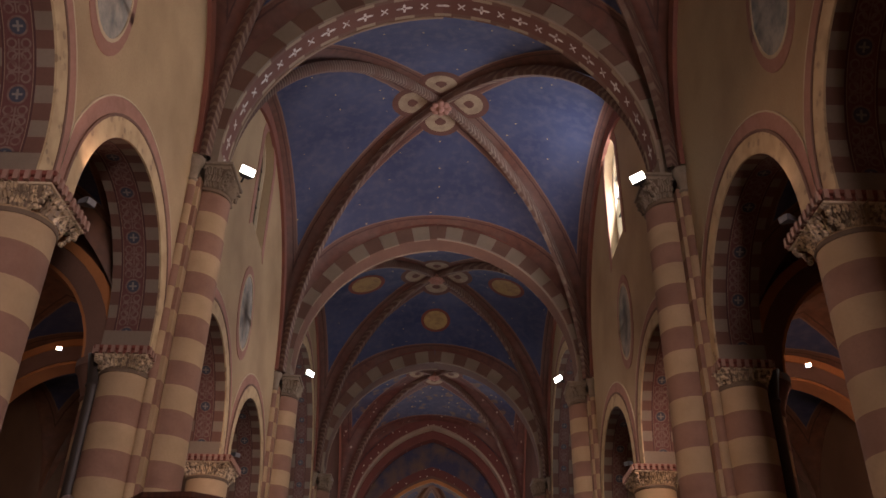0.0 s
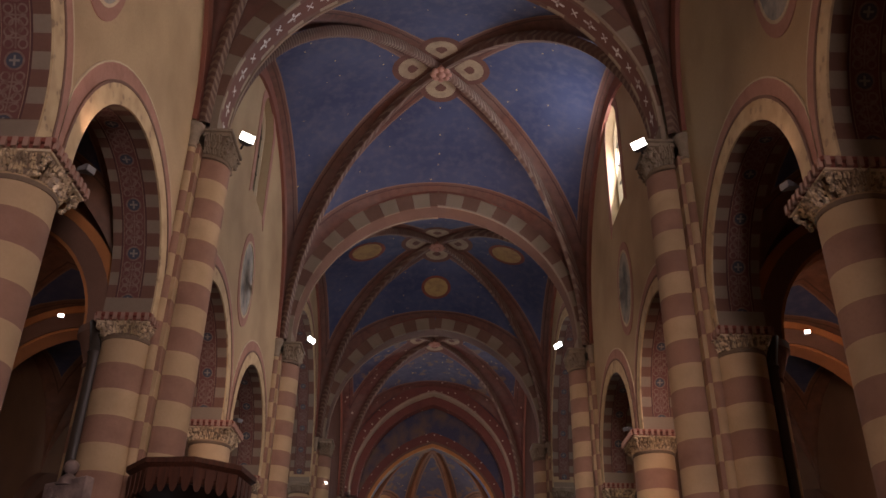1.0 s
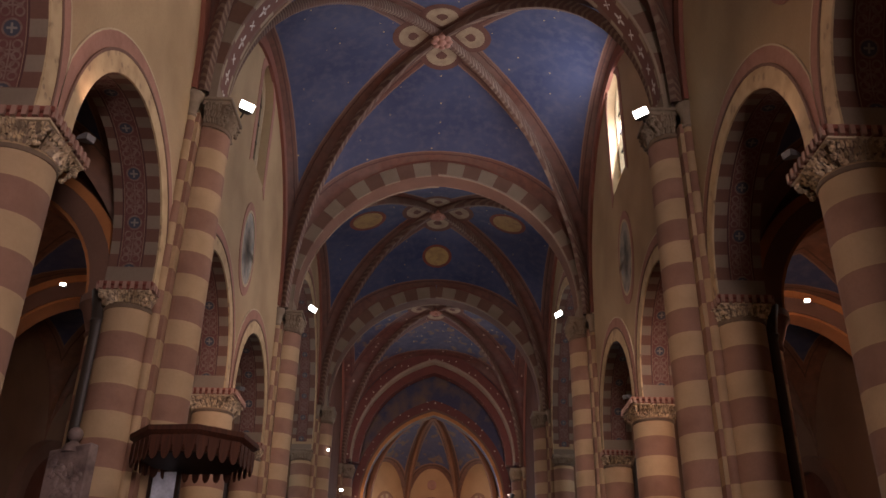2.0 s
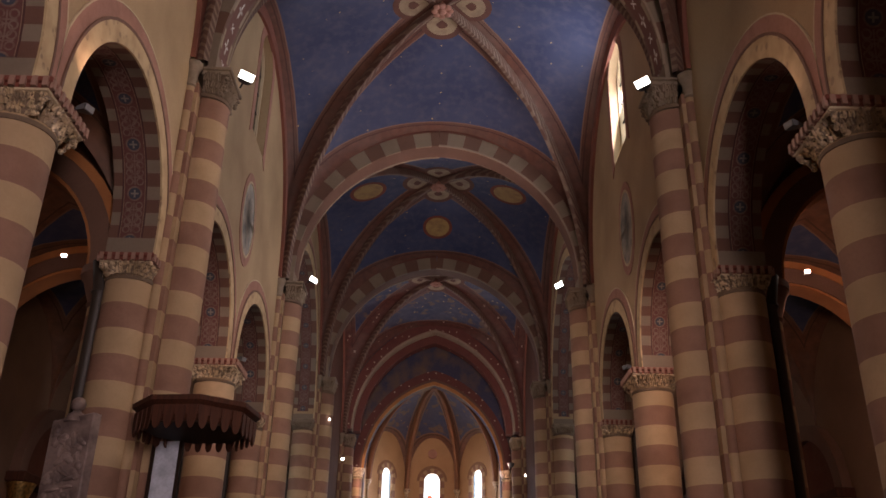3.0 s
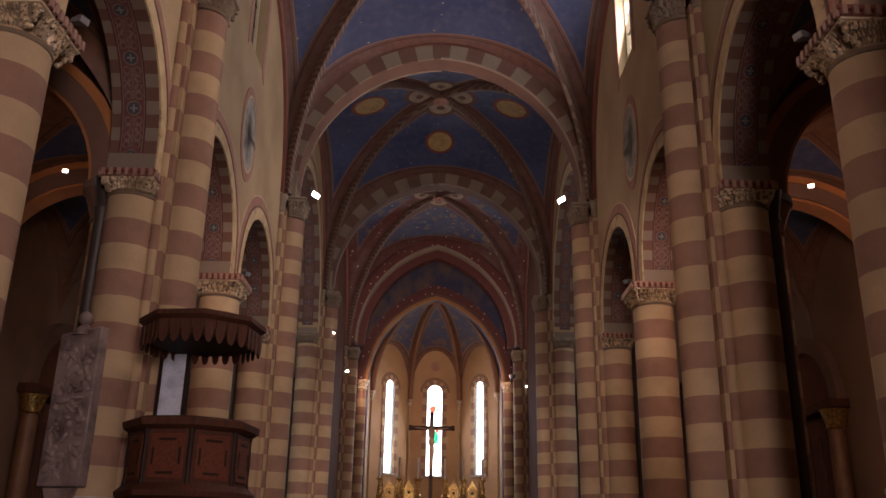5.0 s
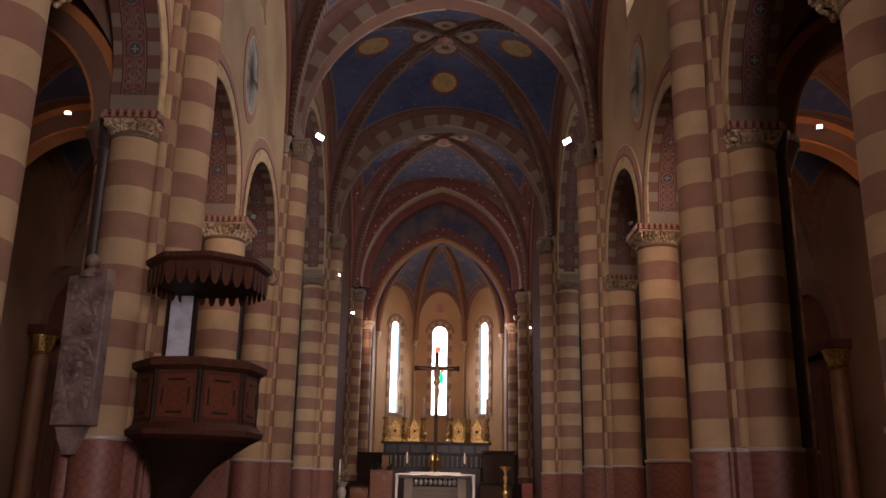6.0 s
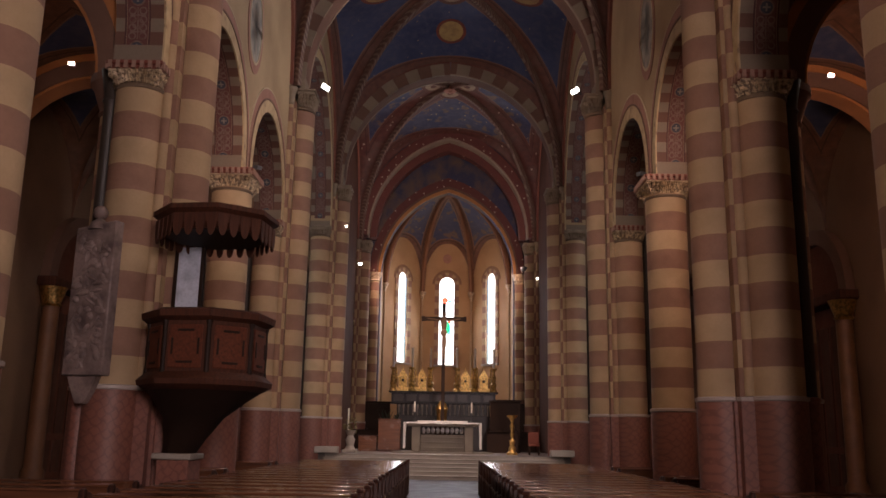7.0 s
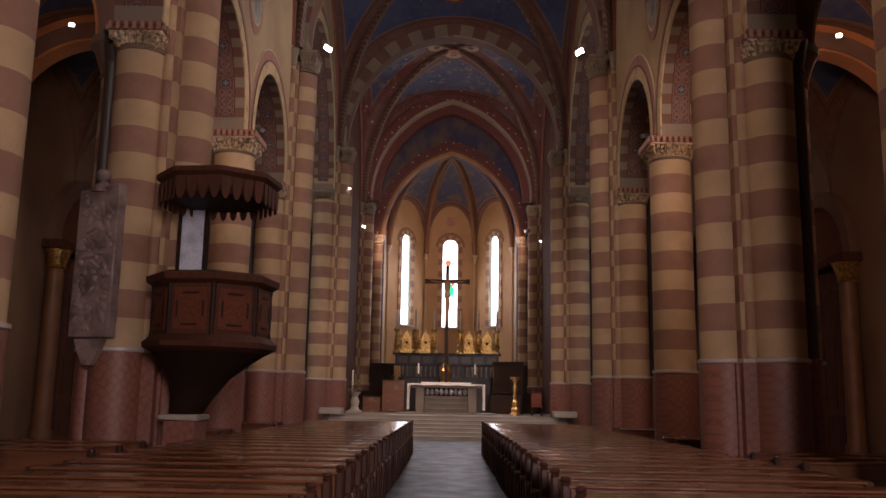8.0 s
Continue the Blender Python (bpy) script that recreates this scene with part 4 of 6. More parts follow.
# ---- pews
def build_pew(L, knob=None):
    """A bench with sloped back, book ledge and turned-edge end panels; from x = 0 to L, facing +y."""
    ob = thing("pew", "reddish-brown varnished wooden church pew with dark panelled ends", "pew", "nave pews")
    bm = bmesh.new()
    box(bm, 0.02, L - 0.02, -0.07, 0.15, 0.92, 0.955, 0.012)
    for v in bm.verts:
        v.co.z += 0.07 * v.co.y
    part("book_ledge", bm, PEWWOOD, ob, "shiny worn top ledge")
    bm = bmesh.new()
    box(bm, 0.05, L - 0.05, -0.015, 0.015, 0.12, 0.925)
    part("back_panel", bm, PEWWOOD, ob)
    bm = bmesh.new()
    box(bm, 0.05, L - 0.05, -0.42, -0.02, 0.42, 0.46, 0.008)
    part("seat", bm, PEWWOOD, ob)
    bm = bmesh.new()
    box(bm, 0.05, L - 0.05, 0.18, 0.36, 0.14, 0.17, 0.008)
    part("kneeler", bm, PEWWOOD, ob)
    for x in (0.0, L):
        bm = bmesh.new()
        box(bm, x - 0.04, x + 0.04, -0.07, 0.05, 0.0, 0.95, 0.015)
        box(bm, x - 0.03, x + 0.03, -0.40, -0.32, 0.0, 0.62, 0.012)
        box(bm, x - 0.035, x + 0.035, -0.43, -0.05, 0.60, 0.65, 0.012)
        box(bm, x - 0.02, x + 0.02, -0.36, 0.18, 0.06, 0.46, 0.008)
        box(bm, x - 0.03, x + 0.03, 0.14, 0.20, 0.0, 0.9, 0.012)
        part("end_panel", bm, PEWEND, ob, "dark carved end panel")
        if knob is None or abs(x - knob) > 0.01:
            continue
        bm = bmesh.new()
        lathe(bm, [(0.045, 0.94), (0.05, 0.955), (0.035, 0.965), (0.052, 0.99), (0.04, 1.015), (0.0, 1.025)], 10, x, -0.01)
        part("finial", bm, PEWEND, ob)
        bm = bmesh.new()
        sg = -1 if x == 0.0 else 1
        lathe(bm, [(0.03, 0.0), (0.032, 0.006), (0.0, 0.008)], 10)
        part("plate", bm, CREAMLINE, ob, "small pale oval plate", pose(x + sg * 0.042, -0.01, 0.62, 0, 90 * sg, 0))
    return ob


AISLE = 1.08
rng = random.Random(2)
for sx in (1, -1):
    pew = build_pew(3.15, 0.0 if sx > 0 else 3.15)
    x0 = AISLE if sx > 0 else -AISLE - 3.15
    pew.matrix_basis = pose(x0, 3.6, 0)
    for i in range(1, 27):
        copy_thing(pew, pose(x0 + rng.uniform(-0.015, 0.015), 3.6 + 0.9 * i + rng.uniform(-0.02, 0.02), 0, 0, 0, rng.uniform(-0.25, 0.25)))
shortpew = build_pew(2.6)
tagged(shortpew, "dark brown wooden bench between the columns", group="arcade pews")
shortpew.matrix_basis = pose(4.75, 5.6, 0)
for y in (6.6, 7.6, 11.8, 12.8, 13.8, 18.4, 19.4, 24.2, 25.2):
    for sx in (1, -1):
        copy_thing(shortpew, pose(4.75 if sx > 0 else -4.75 - 2.6, y, 0))


# ---- painted arches, ovals and windows of the nave walls
def curve_block(bm, pts, out, put, d0, d1):
    """A band along a curve: pts inner (s, z), out outer (s, z), between depths d0 and d1."""
    rows = [[bm.verts.new(put(*p, d)) for p, d in ((a, d0), (b, d0), (b, d1), (a, d1))] for a, b in zip(pts, out)]
    for a, b in zip(rows, rows[1:]):
        for i in range(4):
            bm.faces.new((a[i], a[(i + 1) % 4], b[(i + 1) % 4], b[i]))
    bm.faces.new(rows[0])
    bm.faces.new(rows[-1][::-1])


def stilted(c, half, r, foot, spring, squash=1.08, n=28):
    return [(c - r, foot)] + [(c + x, spring + z * squash) for x, z in arc(r, n)] + [(c + r, foot)]


def ring_mat():
    """Cream ring with faint painted leaf marks."""
    m, n, l, b = nodes("painted_cream_ring", 0.75)
    g = n.new("ShaderNodeNewGeometry")
    v = n.new("ShaderNodeTexVoronoi")
    v.inputs["Scale"].default_value = 4.5
    l.new(g.outputs["Position"], v.inputs["Vector"])
    t = world_noise(n, l, 3, 5)
    c = mix(n, l, ramp(n, l, t.outputs["Fac"], 0.4, 0.7), (0.50, 0.38, 0.21), (0.38, 0.27, 0.14))
    l.new(mix(n, l, both(n, l, less(n, l, v.outputs["Distance"], 0.28), ramp(n, l, t.outputs["Fac"], 0.42, 0.6)), c, (0.27, 0.19, 0.11)), b.inputs["Base Color"])
    return m


RINGMAT = ring_mat()
for side, sx in (("left", -1), ("right", 1)):
    put = lambda s, z, d: (sx * d, s, z)
    for a, b in zip(BOUND, BOUND[1:]):
        if b < 5:
            continue
        c, half, zc = arch_of(a, b)
        sq = 1.15 if a == NAVE_END else 1.045
        sp = zc + 0.35
        ar = thing("arcade_arch", "painted arcade arch with cream ring and rose border", "arch", "arcade arches", "structure")
        for nm, r0, r1, prd, mt, lb2 in (("cream_ring", 0.0, 0.34, 0.035, RINGMAT, "cream painted ring"), ("dark_line", 0.34, 0.39, 0.05, BROWNV, ""), ("rose_border", 0.39, 0.66, 0.022, PINK, "faded rose ornament border"), ("pale_line", 0.66, 0.69, 0.028, CREAMLINE, "")):
            bm = bmesh.new()
            inside = lambda pts_: [(min(max(p, a + 0.004), b - 0.004), z) for p, z in pts_]
            curve_block(bm, inside(stilted(c, half, half + r0, zc + 0.004, sp, sq)), inside(stilted(c, half, half + r1, zc + 0.004, sp, sq)), put, XW - prd, XW + 0.05)
            part(nm, bm, mt, ar, lb2)
        # underside: alternating blocks at the edges, ornament panel between
        pts = stilted(c, half, half - 0.030, zc + 0.05, sp, sq)
        bm = bmesh.new()
        uvl = bm.loops.layers.uv.verify()
        v, qs = 0.0, []
        path = [(pts[0][0], pts[0][1] + 0.29)] + pts[1:-1] + [(pts[-1][0], pts[-1][1] + 0.29)]
        for p, q in zip(path, path[1:]):
            v1 = v + math.dist(p, q)
            qs.append(((put(*p, XW + 0.24), (0.0, v)), (put(*q, XW + 0.24), (0.0, v1)), (put(*q, XW + 0.72), (1.0, v1)), (put(*p, XW + 0.72), (1.0, v))))
            v = v1
        strip_uv(bm, qs)
        part("underside_panel", bm, SOFFIT, ar, "dark red panel with a pale knot ornament", sm=False)
        inner = stilted(c, half, half - 0.006, zc + 0.004, sp, sq)
        fl = []
        for p, q in zip(inner, inner[1:]):
            k = max(1, round(math.dist(p, q) / 0.4))
            fl += [(p[0] + (q[0] - p[0]) * i / k, p[1] + (q[1] - p[1]) * i / k) for i in range(k)]
        fl.append(inner[-1])
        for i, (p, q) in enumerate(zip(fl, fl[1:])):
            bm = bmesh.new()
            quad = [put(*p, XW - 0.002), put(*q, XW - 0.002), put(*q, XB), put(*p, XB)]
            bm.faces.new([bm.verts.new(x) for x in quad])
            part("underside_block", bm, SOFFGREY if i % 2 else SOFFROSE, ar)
    for c in COLUMNS[1:]:
        ov = thing("painted_oval", "faded oval wall painting in a rose and white border", "wall painting", "wall ovals", at=Matrix.Translation((sx * XW, c, 12.75)))
        for nm, k0, k1, prd, mt in (("rose_border", 0.82, 1.0, 0.02, PINK), ("white_line", 0.77, 0.82, 0.03, CREAMLINE), ("picture_field", 0.0, 0.77, 0.012, PICTURE)):
            bm = bmesh.new()
            lo = [(0.92 * k0 * math.cos(2 * math.pi * i / 36), 1.42 * k0 * math.sin(2 * math.pi * i / 36)) for i in range(37)]
            hi = [(0.92 * k1 * math.cos(2 * math.pi * i / 36), 1.42 * k1 * math.sin(2 * math.pi * i / 36)) for i in range(37)]
            curve_block(bm, lo, hi, lambda s, z, d: (sx * d, s, z), -prd, 0.01)
            part(nm, bm, mt, ov)
    for j, c in enumerate(WINDOWS):
        wn_ = thing("window_%s_%d" % (side, j + 1), "tall round-headed leaded window in a painted reveal", "window", "clerestory windows", "structure")
        bm = bmesh.new()
        head = [(c - 0.8, 17.9)] + [(c + x, 18.2 + z) for x, z in arc(0.8, 16)] + [(c + 0.8, 17.9)]
        foot = [(c - 0.8, 15.4), (c - 0.8, 17.9), (c + 0.8, 17.9), (c + 0.8, 15.4)]
        for nm, shape, lit in (("stained_pane", head, MIDPANE), ("pane", foot, PANE)):
            bm = bmesh.new()
            bm.faces.new([bm.verts.new((sx * (XW + 0.34), s, z)) for s, z in shape])
            part(nm, bm, lit if sx > 0 else DULLPANE, wn_).visible_shadow = False
        bm = bmesh.new()
        inn, out = [(c - 0.78, 15.32)] + [(c + x, 18.2 + z) for x, z in arc(0.78, 16)] + [(c + 0.78, 15.32)], [(c - 0.87, 15.32)] + [(c + x, 18.2 + z) for x, z in arc(0.87, 16)] + [(c + 0.87, 15.32)]
        curve_block(bm, inn, out, lambda s, z, d: (sx * d, s, z), XW + 0.26, XW + 0.42)
        part("window_frame", bm, CREAMLINE, wn_)
        for z in (16.1, 16.8, 17.5, 18.2):
            bm = bmesh.new()
            box(bm, *sorted((sx * (XW + 0.32), sx * (XW + 0.37))), c - 0.78, c + 0.78, z - 0.015, z + 0.015)
            part("saddle_bar", bm, IRON, wn_)
        bm = bmesh.new()
        i2, o2 = [(c - 0.86, 15.25)] + [(c + x, 18.2 + z) for x, z in arc(0.86, 20)] + [(c + 0.86, 15.25)], [(c - 1.16, 15.0)] + [(c + x, 18.2 + z) for x, z in arc(1.16, 20)] + [(c + 1.16, 15.0)]
        curve_block(bm, i2, o2, lambda s, z, d: (sx * d, s, z), XW - 0.02, XW + 0.01)
        part("painted_surround", bm, PINK, wn_, "rose painted surround")
        bm = bmesh.new()
        bm.faces.new([bm.verts.new((sx * 7.0, c + a, z)) for a, z in ((-2.5, 13), (2.5, 13), (2.5, 20.5), (-2.5, 20.5))])
        tagged(part("backdrop", bm, BACKDROP, None, sm=False), "pale bright sky outside the window", "sky", kind="structure")

bm = bmesh.new()
box(bm, -7.2, 7.2, -9.0, 61.0, 21.6, 21.9)
struct("roof_boards", bm, BROWNV, "dark boards above the vaults", "roof", False)


# ---- choir arch, triumphal arch and apse
def pointed(a, h, n=20):
    r = (a * a + h * h) / (2 * a)
    end = math.degrees(math.acos((r - a) / r))
    left = [(-a + r - r * math.cos(radians(end * i / n)), r * math.sin(radians(end * i / n))) for i in range(n + 1)]
    return left + [(-x, z) for x, z in left[-2::-1]]


put = lambda s, z, d: (s, d, z)
up = lambda c, z: [(s, z + t) for s, t in c]
ca = thing("choir_arch", "pointed painted arch in red and brown before the apse", "arch", kind="structure")
for nm, a0, a1, y0, y1, mt in (("pale_roll", 4.75, 4.84, 50.45, 51.5, ROLL), ("outer_band", 4.84, 5.35, 50.52, 51.3, DOTRED), ("inner_band", 4.35, 4.75, 51.2, 51.9, DOTRED)):
    bm = bmesh.new()
    curve_block(bm, up(pointed(a0, a0 * 1.285), 13.5), up(pointed(a1, a1 * 1.285), 13.5), put, y0, y1)
    part(nm, bm, mt, ca)
bm = bmesh.new()
HALF, SPR = 4.1, 11.5
head = up(pointed(HALF, 5.3), SPR)
wall_sheet(bm, [(-5.4, 0.0, 21.2), (-HALF, 0.0, 21.2)] + [(s, z, 21.2) for s, z in head] + [(HALF, 0.0, 21.2), (5.4, 0.0, 21.2)], lambda s, d, z: (s, d, z), 52.6, 53.3)
struct("wall_triumphal", bm, BLUEFLAT, "red and blue painted wall with a tall pointed arch", "wall", False)
for nm, k0, k1, y0, mt in (("ochre_band", 0.0, 0.16, 52.5, ORANGE), ("dark_roll", 0.16, 0.28, 52.46, BROWNV), ("red_band", 0.28, 0.72, 52.55, DOTRED)):
    bm = bmesh.new()
    curve_block(bm, up(pointed(HALF + k0, 5.3 + k0 * 1.3), SPR), up(pointed(HALF + k1, 5.3 + k1 * 1.3), SPR), put, y0, 52.7)
    part(nm, bm, mt, ca)
bm = bmesh.new()
curve_block(bm, up(pointed(5.1, 6.55), 13.5), up(pointed(5.3, 6.75), 13.5), put, 51.3, 52.6)
struct("choir_ceiling", bm, DOTRED, "dark red painted vault strip with white flowers", "vault")

APSERING = plaster("brown_painted_ring", (0.24, 0.13, 0.07), (0.16, 0.085, 0.045), scale=2.5)
VAULT_APSE = vault_mat("apse_vault", 0.03, (0.04, 0.05, 0.105), (0.075, 0.075, 0.105), 0.22, (0.16, 0.07, 0.035), 0.7)
APSE = [(-HALF, 53.3), (-HALF, 54.7), (-1.7, 58.0), (1.7, 58.0), (HALF, 54.7), (HALF, 53.3)]
apse = thing("apse_wall", "ochre apse wall with tall narrow windows framed in striped blocks", "wall", kind="structure")
B = Vector((0.0, 53.2, 17.0))
for (x0, y0), (x1, y1) in zip(APSE, APSE[1:]):
    p, q = Vector((x0, y0, 0)), Vector((x1, y1, 0))
    L = (q - p).length
    e = (q - p) / L
    o = Vector((-e.y, e.x, 0))          # outwards
    win = L > 2.0
    mid = L / 2
    bm = bmesh.new()
    pw = lambda s, d, z: p + e * s + o * d + Vector((0, 0, z))
    if win:
        wall_sheet(bm, [(0, 6.4, 17.2), (mid - 0.5, 6.4, 17.2)] + [(s, z, 17.2) for s, z in arch_opening(mid, 0.5, 11.85, 1.0, 16)] + [(mid + 0.5, 6.4, 17.2), (L, 6.4, 17.2)], pw, 0.0, 0.1)
        wall_sheet(bm, [(0, 0, 6.4), (L, 0, 6.4)], pw, 0.0, 0.5)
    else:
        wall_sheet(bm, [(0, 0, 17.2), (L, 0, 17.2)], pw, 0.0, 0.5)
    part("wall_face", bm, APSEWALL, apse, sm=False)
    if win:
        wo = thing("apse_window", "tall narrow blown-out white apse window with leaded glass", "window", "apse windows", "structure")
        bm = bmesh.new()
        bm.faces.new([bm.verts.new(pw(s, 0.06, z)) for s, z in [(mid - 0.5, 6.4)] + [(mid + x, 11.85 + z) for x, z in arc(0.5, 16)] + [(mid + 0.5, 6.4)]])
        pn = part("pane", bm, PANE, wo)
        pn.visible_shadow = False
        for i in range(14):
            bm = bmesh.new()
            z = 6.8 + 0.4 * i
            c8 = [pw(s, d, zz) for s in (mid - 0.5, mid + 0.5) for d in (0.045, 0.06) for zz in (z - 0.008, z + 0.008)]
            vs = [bm.verts.new(x) for x in c8]
            for f in ((0, 1, 3, 2), (4, 6, 7, 5), (0, 4, 5, 1), (2, 3, 7, 6), (0, 2, 6, 4), (1, 5, 7, 3)):
                bm.faces.new([vs[k] for k in f])
            part("lead_bar", bm, IRON, wo)
        # striped jamb blocks and head blocks
        prof = [(mid - 0.5, 6.4 + 0.42 * i) for i in range(13)] + [(mid + x, 11.85 + z) for x, z in arc(0.5, 9)] + [(mid + 0.5, 11.44 - 0.42 * i) for i in range(13)]
        outp = [(mid - 0.82, 6.4 + 0.42 * i) for i in range(13)] + [(mid + x, 11.85 + z) for x, z in arc(0.82, 9)] + [(mid + 0.82, 11.44 - 0.42 * i) for i in range(13)]
        for i in range(len(prof) - 1):
            bm = bmesh.new()
            curve_block(bm, prof[i:i + 2], outp[i:i + 2], lambda s, z, d: pw(s, d, z), -0.06, 0.04)
            part("jamb_block", bm, CREAM if i % 2 else ROSE, wo)
        bm = bmesh.new()
        curve_block(bm, [(mid + x, 11.85 + z) for x, z in arc(0.83, 16)], [(mid + x, 11.85 + z) for x, z in arc(1.0, 16)], lambda s, z, d: pw(s, d, z), -0.03, 0.1)
        part("painted_ring", bm, APSERING, wo)
        bm = bmesh.new()
        vs = [pw(s, d, z) for s in (mid - 0.85, mid + 0.85) for d in (-0.12, 0.3) for z in (6.28, 6.4)]
        vs = [bm.verts.new(x) for x in vs]
        for f in ((0, 1, 3, 2), (4, 6, 7, 5), (0, 4, 5, 1), (2, 3, 7, 6), (0, 2, 6, 4), (1, 5, 7, 3)):
            bm.faces.new([vs[k] for k in f])
        part("window_sill", bm, STONE, wo)
        if abs(x0 + x1) < 0.1:
            for nm, mt, cx, cz, rx, rz in (("red_pane", GLASS_RED, -0.12, 10.75, 0.2, 0.22), ("blue_pane", GLASS_BLUE, 0.2, 10.7, 0.16, 0.13), ("green_pane", GLASS_GREEN, 0.08, 8.9, 0.16, 0.42), ("red_pane", GLASS_RED, 0.2, 9.4, 0.12, 0.2), ("blue_pane", GLASS_BLUE, 0.2, 8.75, 0.14, 0.4)):
                bm = bmesh.new()
                bm.faces.new([bm.verts.new(pw(mid + cx + rx * math.cos(k * math.pi / 6), 0.04 + 0.001 * len(nm), cz + rz * math.sin(k * math.pi / 6))) for k in range(12)])
                g_ = part(nm, bm, mt, wo)
                g_.visible_shadow = False
        bm = bmesh.new()
        bm.faces.new([bm.verts.new(pw(mid + a, 1.6, z)) for a, z in ((-2.2, 5), (2.2, 5), (2.2, 14), (-2.2, 14))])
        tagged(part("backdrop", bm, BACKDROP, None, sm=False), "pale bright sky outside the window", "sky", kind="structure")
    # vault cell over this face
    zsp, zt = 11.2, 14.7 if win else 13.6
    bm = bmesh.new()
    quads = []

    def cell(s, k):
        w = p + e * (mid + k * mid)
        xy = Vector((B.x, B.y, 0)) + (w - Vector((B.x, B.y, 0))) * s
        zr = zsp + (B.z - zsp) * math.sqrt(max(0.0, 1 - s * s))
        zm = B.z + (zt - B.z) * s ** 1.7
        return (xy.x, xy.y, zr + (zm - zr) * (1 - abs(k) ** 2.2) ** 0.55), ((1 - abs(k)) * mid * s, (1 - s) * 3.5)
    ks = [i / 10 for i in range(-10, 11)]
    ss = [math.sin(radians(90 * i / 14)) for i in range(15)]
    for a, b in zip(ss, ss[1:]):
        for k, j in zip(ks, ks[1:]):
            quads.append((cell(a, k), cell(a, j), cell(b, j), cell(b, k)))
    strip_uv(bm, quads)
    struct("apse_ceiling", bm, VAULT_APSE, "blue painted apse vault with gold stars", "vault")
APSERIB = plaster("brown_ochre_rib", (0.20, 0.095, 0.045), (0.12, 0.055, 0.03))
ribs_a = thing("apse_ribs", "slender ochre apse ribs on small carved corbels", "vault rib", kind="structure")
for x, y in APSE[1:5]:
    bm = bmesh.new()
    d = Vector((x, y, 0)) - Vector((B.x, B.y, 0))
    sweep(bm, [(B.x + d.x * s * 0.985, B.y + d.y * s * 0.985, 11.2 + (B.z - 0.02 - 11.2) * math.sqrt(max(0, 1 - s * s))) for s in [math.sin(radians(90 * i / 20)) for i in range(21)]], 0.3, 0.25)
    part("rib", bm, APSERIB, ribs_a)
    bm = bmesh.new()
    n_ = d.normalized()
    lathe(bm, [(0.04, 10.7), (0.1, 10.85), (0.12, 11.0), (0.22, 11.15), (0.24, 11.3)], 12, x - n_.x * 0.12, y - n_.y * 0.12)
    part("corbel", bm, GILT, ribs_a)
    bm = bmesh.new()
    lathe(bm, [(0.07, 3.0), (0.07, 10.7)], 8, x - n_.x * 0.12, y - n_.y * 0.12)
    part("wall_shaft", bm, CREAM, ribs_a)
bm = bmesh.new()
lathe(bm, [(0.3, 0.0), (0.24, 0.12), (0.3, 0.2)], 16)
tagged(part("roundel", bm, PINK, None, m=pose(0, 57.96, 13.6, 90, 0, 0)), "small painted roundel with a cross over the window", "wall painting")
# responds beside the choir
for sx in (-1, 1):
    rs = thing("respond_shaft", "striped engaged shaft beside the apse arch", "shaft", "apse responds", at=pose(sx * 4.45, 52.3, 0))
    drums(rs, 0, 0, 0.3, Z_CHOIR, 11.0, seg=12)
    bm = bmesh.new()
    lathe(bm, [(0.3, 10.95), (0.36, 11.0), (0.3, 11.08), (0.42, 11.35), (0.46, 11.5)], 12)
    part("capital", bm, GILT, rs)


# ---- aisles
MARBLED = plaster("orange_brown_marble", (0.22, 0.105, 0.05), (0.12, 0.055, 0.03), rough=0.45, scale=2.0)


def aisle_vault(sx, y0, y1):
    cx, cy, W, half = sx * (XB + XO) / 2, (y0 + y1) / 2, (XO - XB) / 2, (y1 - y0) / 2
    bm = bmesh.new()
    f, g = vault_cell(bm, W, half, Z_CAP, 12.0, 11.7, 6), vault_cell(bm, half, W, Z_CAP, 12.0, 11.7, 6)
    for k in range(4):
        strip_uv(bm, [[((x + cx, y, z), uv) for (x, y, z), uv in q] for q in turn_quads(f if k % 2 == 0 else g, k, cy)])
    struct("aisle_ceiling", bm, AISLEVAULT, "dim blue groin vault of the side aisle", "vault")


